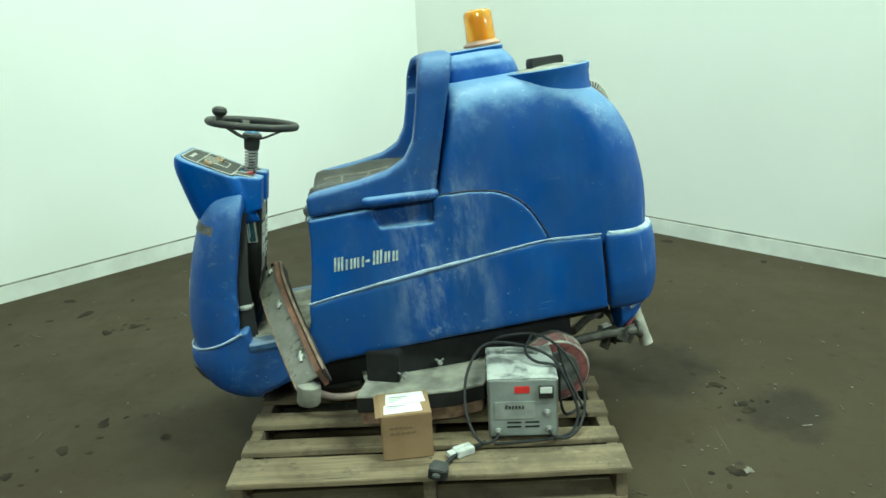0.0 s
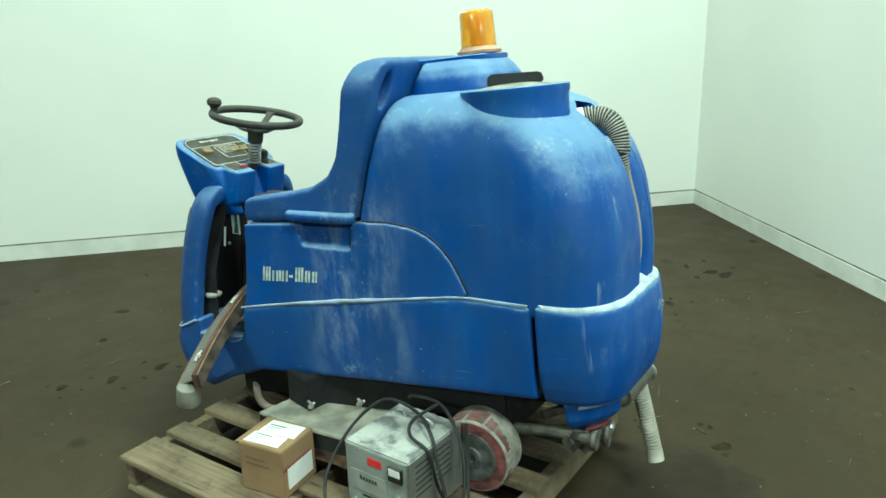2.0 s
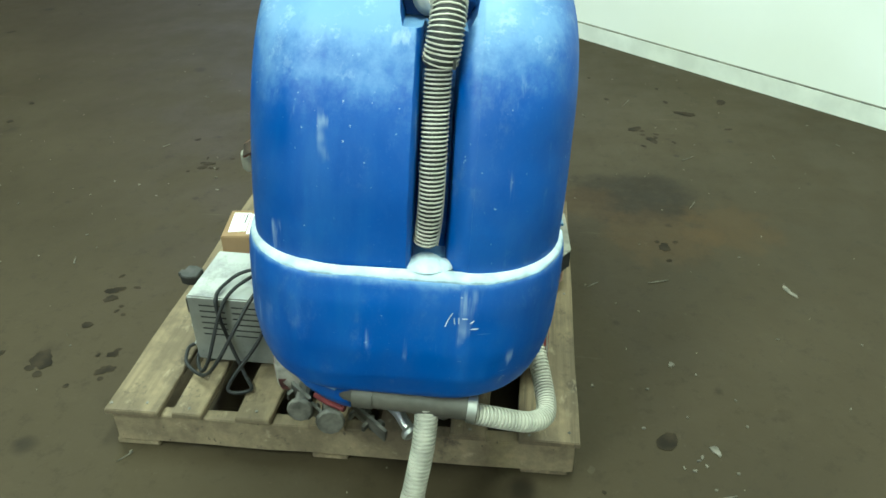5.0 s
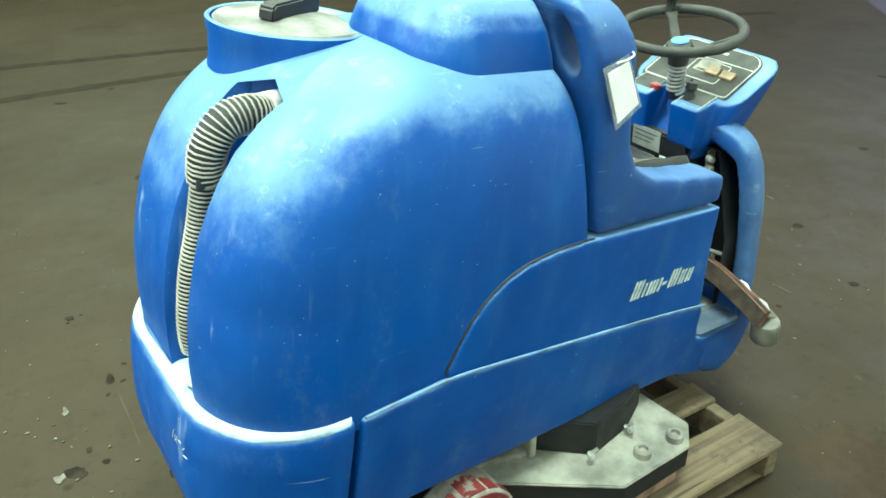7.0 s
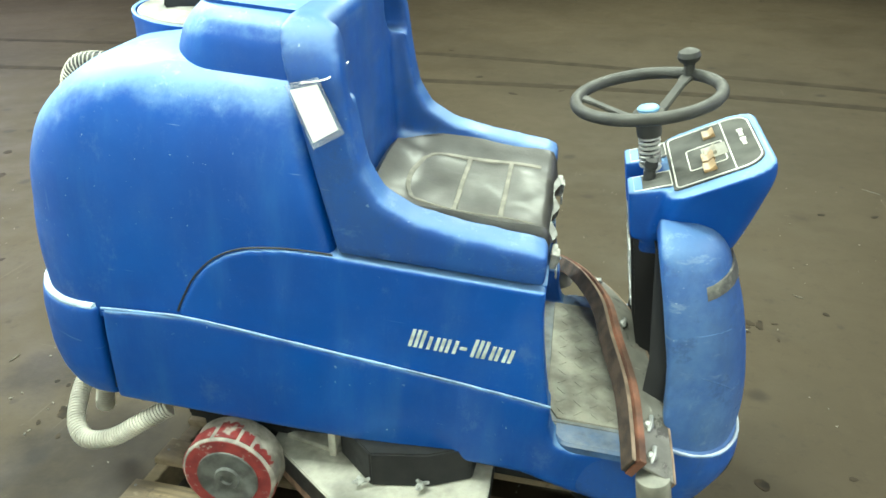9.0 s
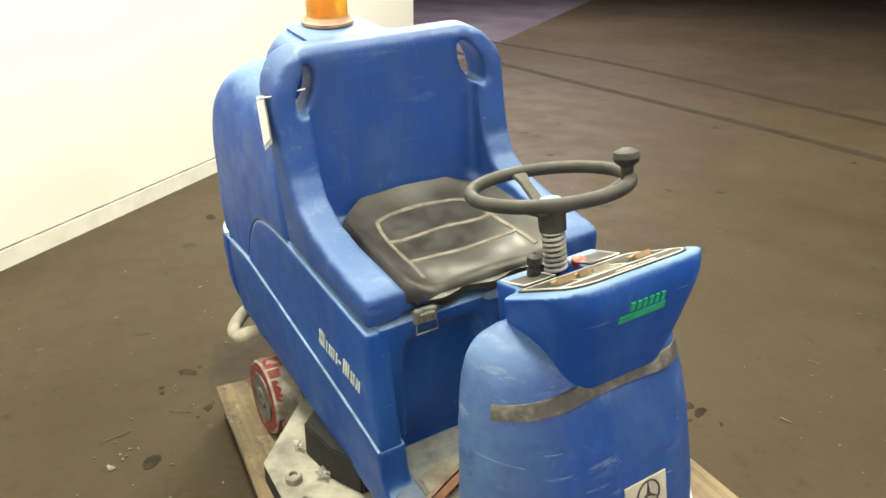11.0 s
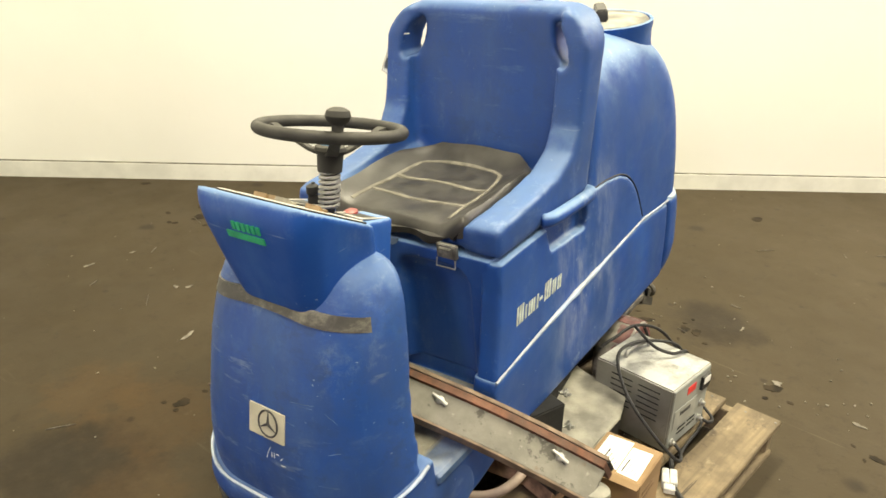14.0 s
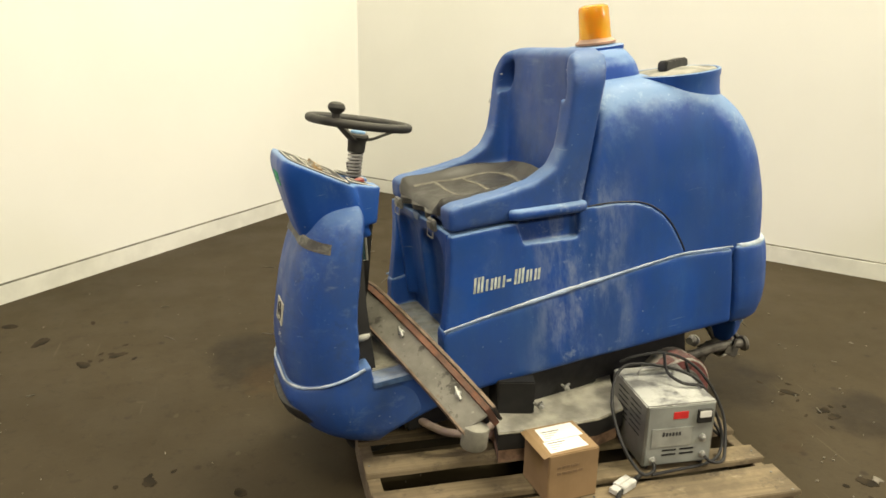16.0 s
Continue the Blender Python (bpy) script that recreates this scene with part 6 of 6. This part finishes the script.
OIL = simple("dried_oil", (0.026, 0.0195, 0.0125), 0.75, 0, 0.5, 20, 0.05)
DAMP = simple("dull_damp_patch", (0.030, 0.0228, 0.0138), 0.8, 0, 0.3, 9, 0.05)
SPOTS = ((-1.78, 1.28, 0.10, 0.05), (-1.18, 0.05, 0.055, 0.045), (-1.26, -0.14, 0.06, 0.045), (1.36, -0.02, 0.06, 0.03), (-1.42, 1.07, 0.07, 0.04), (1.15, 0.68, 0.06, 0.05), (-1.39, -0.30, 0.05, 0.035), (0.60, 2.48, 0.08, 0.06), (0.55, 1.9, 0.05, 0.04),
         (1.0, -0.88, 0.05, 0.03), (1.18, -0.47, 0.06, 0.05), (0.467, -1.01, 0.08, 0.07), (0.495, -0.79, 0.05, 0.04), (0.13, -0.95, 0.045, 0.035), (-0.92, -1.02, 0.04, 0.04), (-0.40, 1.0, 0.05, 0.045), (0.08, -0.96, 0.06, 0.035), (3.4, -1.15, 0.14, 0.08), (3.27, -1.7, 0.13, 0.07), (2.43, -0.74, 0.10, 0.05),
         (0.69, 2.47, 0.10, 0.06), (1.37, -0.07, 0.05, 0.04), (1.32, 0.14, 0.06, 0.04), (-0.96, -1.01, 0.06, 0.03), (1.05, -1.36, 0.03, 0.03), (4.1, -1.9, 0.1, 0.05), (0.42, -0.80, 0.03, 0.03), (-1.55, 1.0, 0.06, 0.05), (0.54, 1.74, 0.07, 0.03), (0.87, 0.65, 0.03, 0.03))
dull = OIL.node_tree.nodes["Principled BSDF"].inputs["Specular IOR Level"]
dull.default_value = 0.12
DAMP.node_tree.nodes["Principled BSDF"].inputs["Specular IOR Level"].default_value = 0.12
bm = B()
for x, y, a, b in SPOTS:
    blot(bm, x, y, a * 0.56, b * 0.5, rnd.uniform(0, 3), 0.0012, 26, 0.4)
    for _ in range(3):
        blot(bm, x + rnd.uniform(-2, 2) * a, y + rnd.uniform(-2, 2) * a, a * 0.22, b * 0.2, rnd.uniform(0, 3), 0.0011, 9)
for _ in range(60):
    r = rnd.uniform(0.008, 0.03)
    blot(bm, rnd.uniform(-5, 5), rnd.uniform(-6, 3.5), r * rnd.uniform(1, 1.8), r, rnd.uniform(0, 3), 0.001, 9)
tagged(part("oil_spots", bm, OIL, smooth=0), "dark dried oil spots spattered over the concrete", "stain", kind="stuff")
FLECKS = ((1.221, -0.466, 0.035), (1.927, 0.499, 0.015), (1.844, -0.07, 0.012), (1.706, 0.346, 0.012), (1.838, 0.07, 0.012), (1.487, 0.768, 0.01), (1.758, 0.895, 0.012), (0.796, -1.092, 0.014), (2.942, -1.827, 0.035), (0.75, -1.111, 0.014), (1.157, -0.776, 0.03), (-0.138, 1.39, 0.04), (0.06, 1.81, 0.022), (0.65, 1.0, 0.03), (0.30, 0.93, 0.02), (-0.11, 2.29, 0.03), (0.10, 1.77, 0.025), (0.11, 2.29, 0.02), (1.54, -0.2, 0.02), (2.2, -1.0, 0.012), (3.9, -1.4, 0.05), (4.3, -2.1, 0.04))
CHIP = simple("pale_paint_chip", (0.15, 0.135, 0.11), 0.8, 0, 0.4, 40, 0)
bm = B()
for x, y, r in FLECKS:
    blot(bm, x, y, r * 0.7, r * 0.34, rnd.uniform(0, 3), 0.0025, 9, 0.9)
for _ in range(420):
    r = rnd.uniform(0.0010, 0.0032)
    blot(bm, rnd.uniform(-2.6, 3.2), rnd.uniform(-2.6, 2.6), r * rnd.uniform(1, 2.2), r, rnd.uniform(0, 3), 0.002, 6, 0.5)
for cx, cy in ((1.5, 0.3), (1.25, -0.35), (0.6, 1.0), (1.25, -0.7), (-0.6, -1.2)):
    for _ in range(14):
        r = rnd.uniform(0.0015, 0.0045)
        blot(bm, cx + rnd.gauss(0, 0.2), cy + rnd.gauss(0, 0.2), r * 1.6, r, rnd.uniform(0, 3), 0.002, 6, 0.5)
for _ in range(45):
    r = rnd.uniform(0.012, 0.05)
    blot(bm, rnd.uniform(-2.6, 3.2), rnd.uniform(-2.8, 2.6), r, rnd.uniform(0.0007, 0.0016), rnd.uniform(0, 3), 0.0016, 8, 0.5)
tagged(part("paint_chips", bm, CHIP, smooth=0), "pale paint chips and crumbs scattered on the floor", "litter", kind="stuff")
bm = B()
for pts in ([(9.0, -4.88), (6.5, -5.4), (2.85, -5.6), (1.67, -5.68), (-0.35, -5.4), (-2.7, -4.9), (-6, -3.6)], [(9, -3.9), (6.2, -4.16), (2.33, -4.55), (-1.1, -4.6), (-4, -4.1)]):
    path = smooth_path([(x, y, 0) for x, y in pts], 8)
    for a, b in zip(path, path[1:]):
        d = (b - a).normalized()
        nrm = Vector((-d.y, d.x, 0)) * 0.065
        prism(bm, [(a + nrm).xy, (b + nrm).xy, (b - nrm).xy, (a - nrm).xy], "z", 0.0002, 0.0009)
tagged(part("tyre_marks", bm, DAMP, smooth=0), "long dark tyre marks curving over the floor", "stain", kind="stuff")

# ---- far things ----
def caster_cart(m):
    cart = empty("service_cart", m, "grey steel service cart on small casters", "cart")
    for z in (0.22, 0.75):
        b = B()
        box(b, -0.55, 0.55, -0.35, 0.35, z, z + 0.03)
        box(b, -0.55, 0.55, -0.35, -0.335, z + 0.03, z + 0.08)
        box(b, -0.55, 0.55, 0.335, 0.35, z + 0.03, z + 0.08)
        part("tray", b, CASE, cart, bevel=0.004)
    for sx in (-0.5, 0.5):
        for sy in (-0.3, 0.3):
            b = B()
            cyl(b, (sx, sy, 0.10), (sx, sy, 0.75), 0.016, n=12)
            leg = part("leg", b, STEEL, cart)
            b = B()
            lathe(b, [(0.015, -0.016), (0.05, -0.016), (0.055, -0.008), (0.055, 0.008), (0.05, 0.016), (0.015, 0.016)], (sx + 0.02, sy, 0.055), (0.3, 1, 0), 20)
            part("caster", b, RUBBER, leg, "black caster wheel")
            b = B()
            box(b, sx - 0.02, sx + 0.035, sy - 0.024, sy - 0.019, 0.05, 0.12)
            box(b, sx - 0.02, sx + 0.035, sy + 0.019, sy + 0.024, 0.05, 0.12)
            box(b, sx - 0.02, sx + 0.035, sy - 0.024, sy + 0.024, 0.115, 0.122)
            part("caster_fork", b, ZINC, leg, "zinc caster fork")
    return cart


caster_cart(pose(-4.65, -8.45, 0, 0, 0, 33))


def forklift(m):
    f = empty("forklift", m, "yellow forklift parked in the far hall", "forklift")
    b = B()
    loft(b, [plan(z, x0, x1, w, 0.12, 0.2) for z, x0, x1, w in ((0.22, -0.85, 0.95, 0.48), (0.5, -0.85, 1.0, 0.52), (0.95, -0.7, 1.0, 0.52), (1.1, -0.5, 0.95, 0.48))])
    part("body", b, YELLOW, f, bevel=0.01)
    b = B()
    box(b, -0.35, 0.30, -0.30, 0.30, 1.1, 1.25)
    box(b, 0.20, 0.32, -0.28, 0.28, 1.25, 1.7)
    part("driver_seat", b, RUBBER, f, bevel=0.02)
    for sx in (-0.65, 0.75):
        for sy in (-0.47, 0.47):
            b = B()
            lathe(b, [(0.10, -0.09), (0.27, -0.09), (0.30, -0.06), (0.30, 0.06), (0.27, 0.09), (0.10, 0.09)], (sx, sy, 0.30), (0, 1, 0), 32)
            wh = part("wheel", b, RUBBER, f)
            b = B()
            lathe(b, [(0.0, 0.07), (0.12, 0.07), (0.16, 0.092), (0.17, 0.07)], (sx, sy, 0.30), (0, 1 if sy > 0 else -1, 0), 24)
            part("rim", b, YELLOW, wh)
    for sy in (-0.38, 0.38):
        b = B()
        box(b, -1.08, -0.95, sy - 0.05, sy + 0.05, 0.06, 2.2)
        part("mast_rail", b, BLACK, f, bevel=0.006)
        b = B()
        box(b, -2.05, -1.08, sy * 0.6 - 0.06, sy * 0.6 + 0.06, 0.05, 0.09)
        part("fork", b, BLACK, f, bevel=0.006)
        for x in (-0.55, 0.75):
            b = B()
            box(b, x - 0.03, x + 0.03, sy - 0.03, sy + 0.03, 1.05, 2.15)
            part("guard_post", b, BLACK, f, bevel=0.006)
    b = B()
    box(b, -0.62, 0.85, -0.45, 0.45, 2.12, 2.18)
    part("roof_guard", b, BLACK, f, bevel=0.01)
    return f


forklift(pose(-10.9, -1.35, 0, 0, 0, 62))
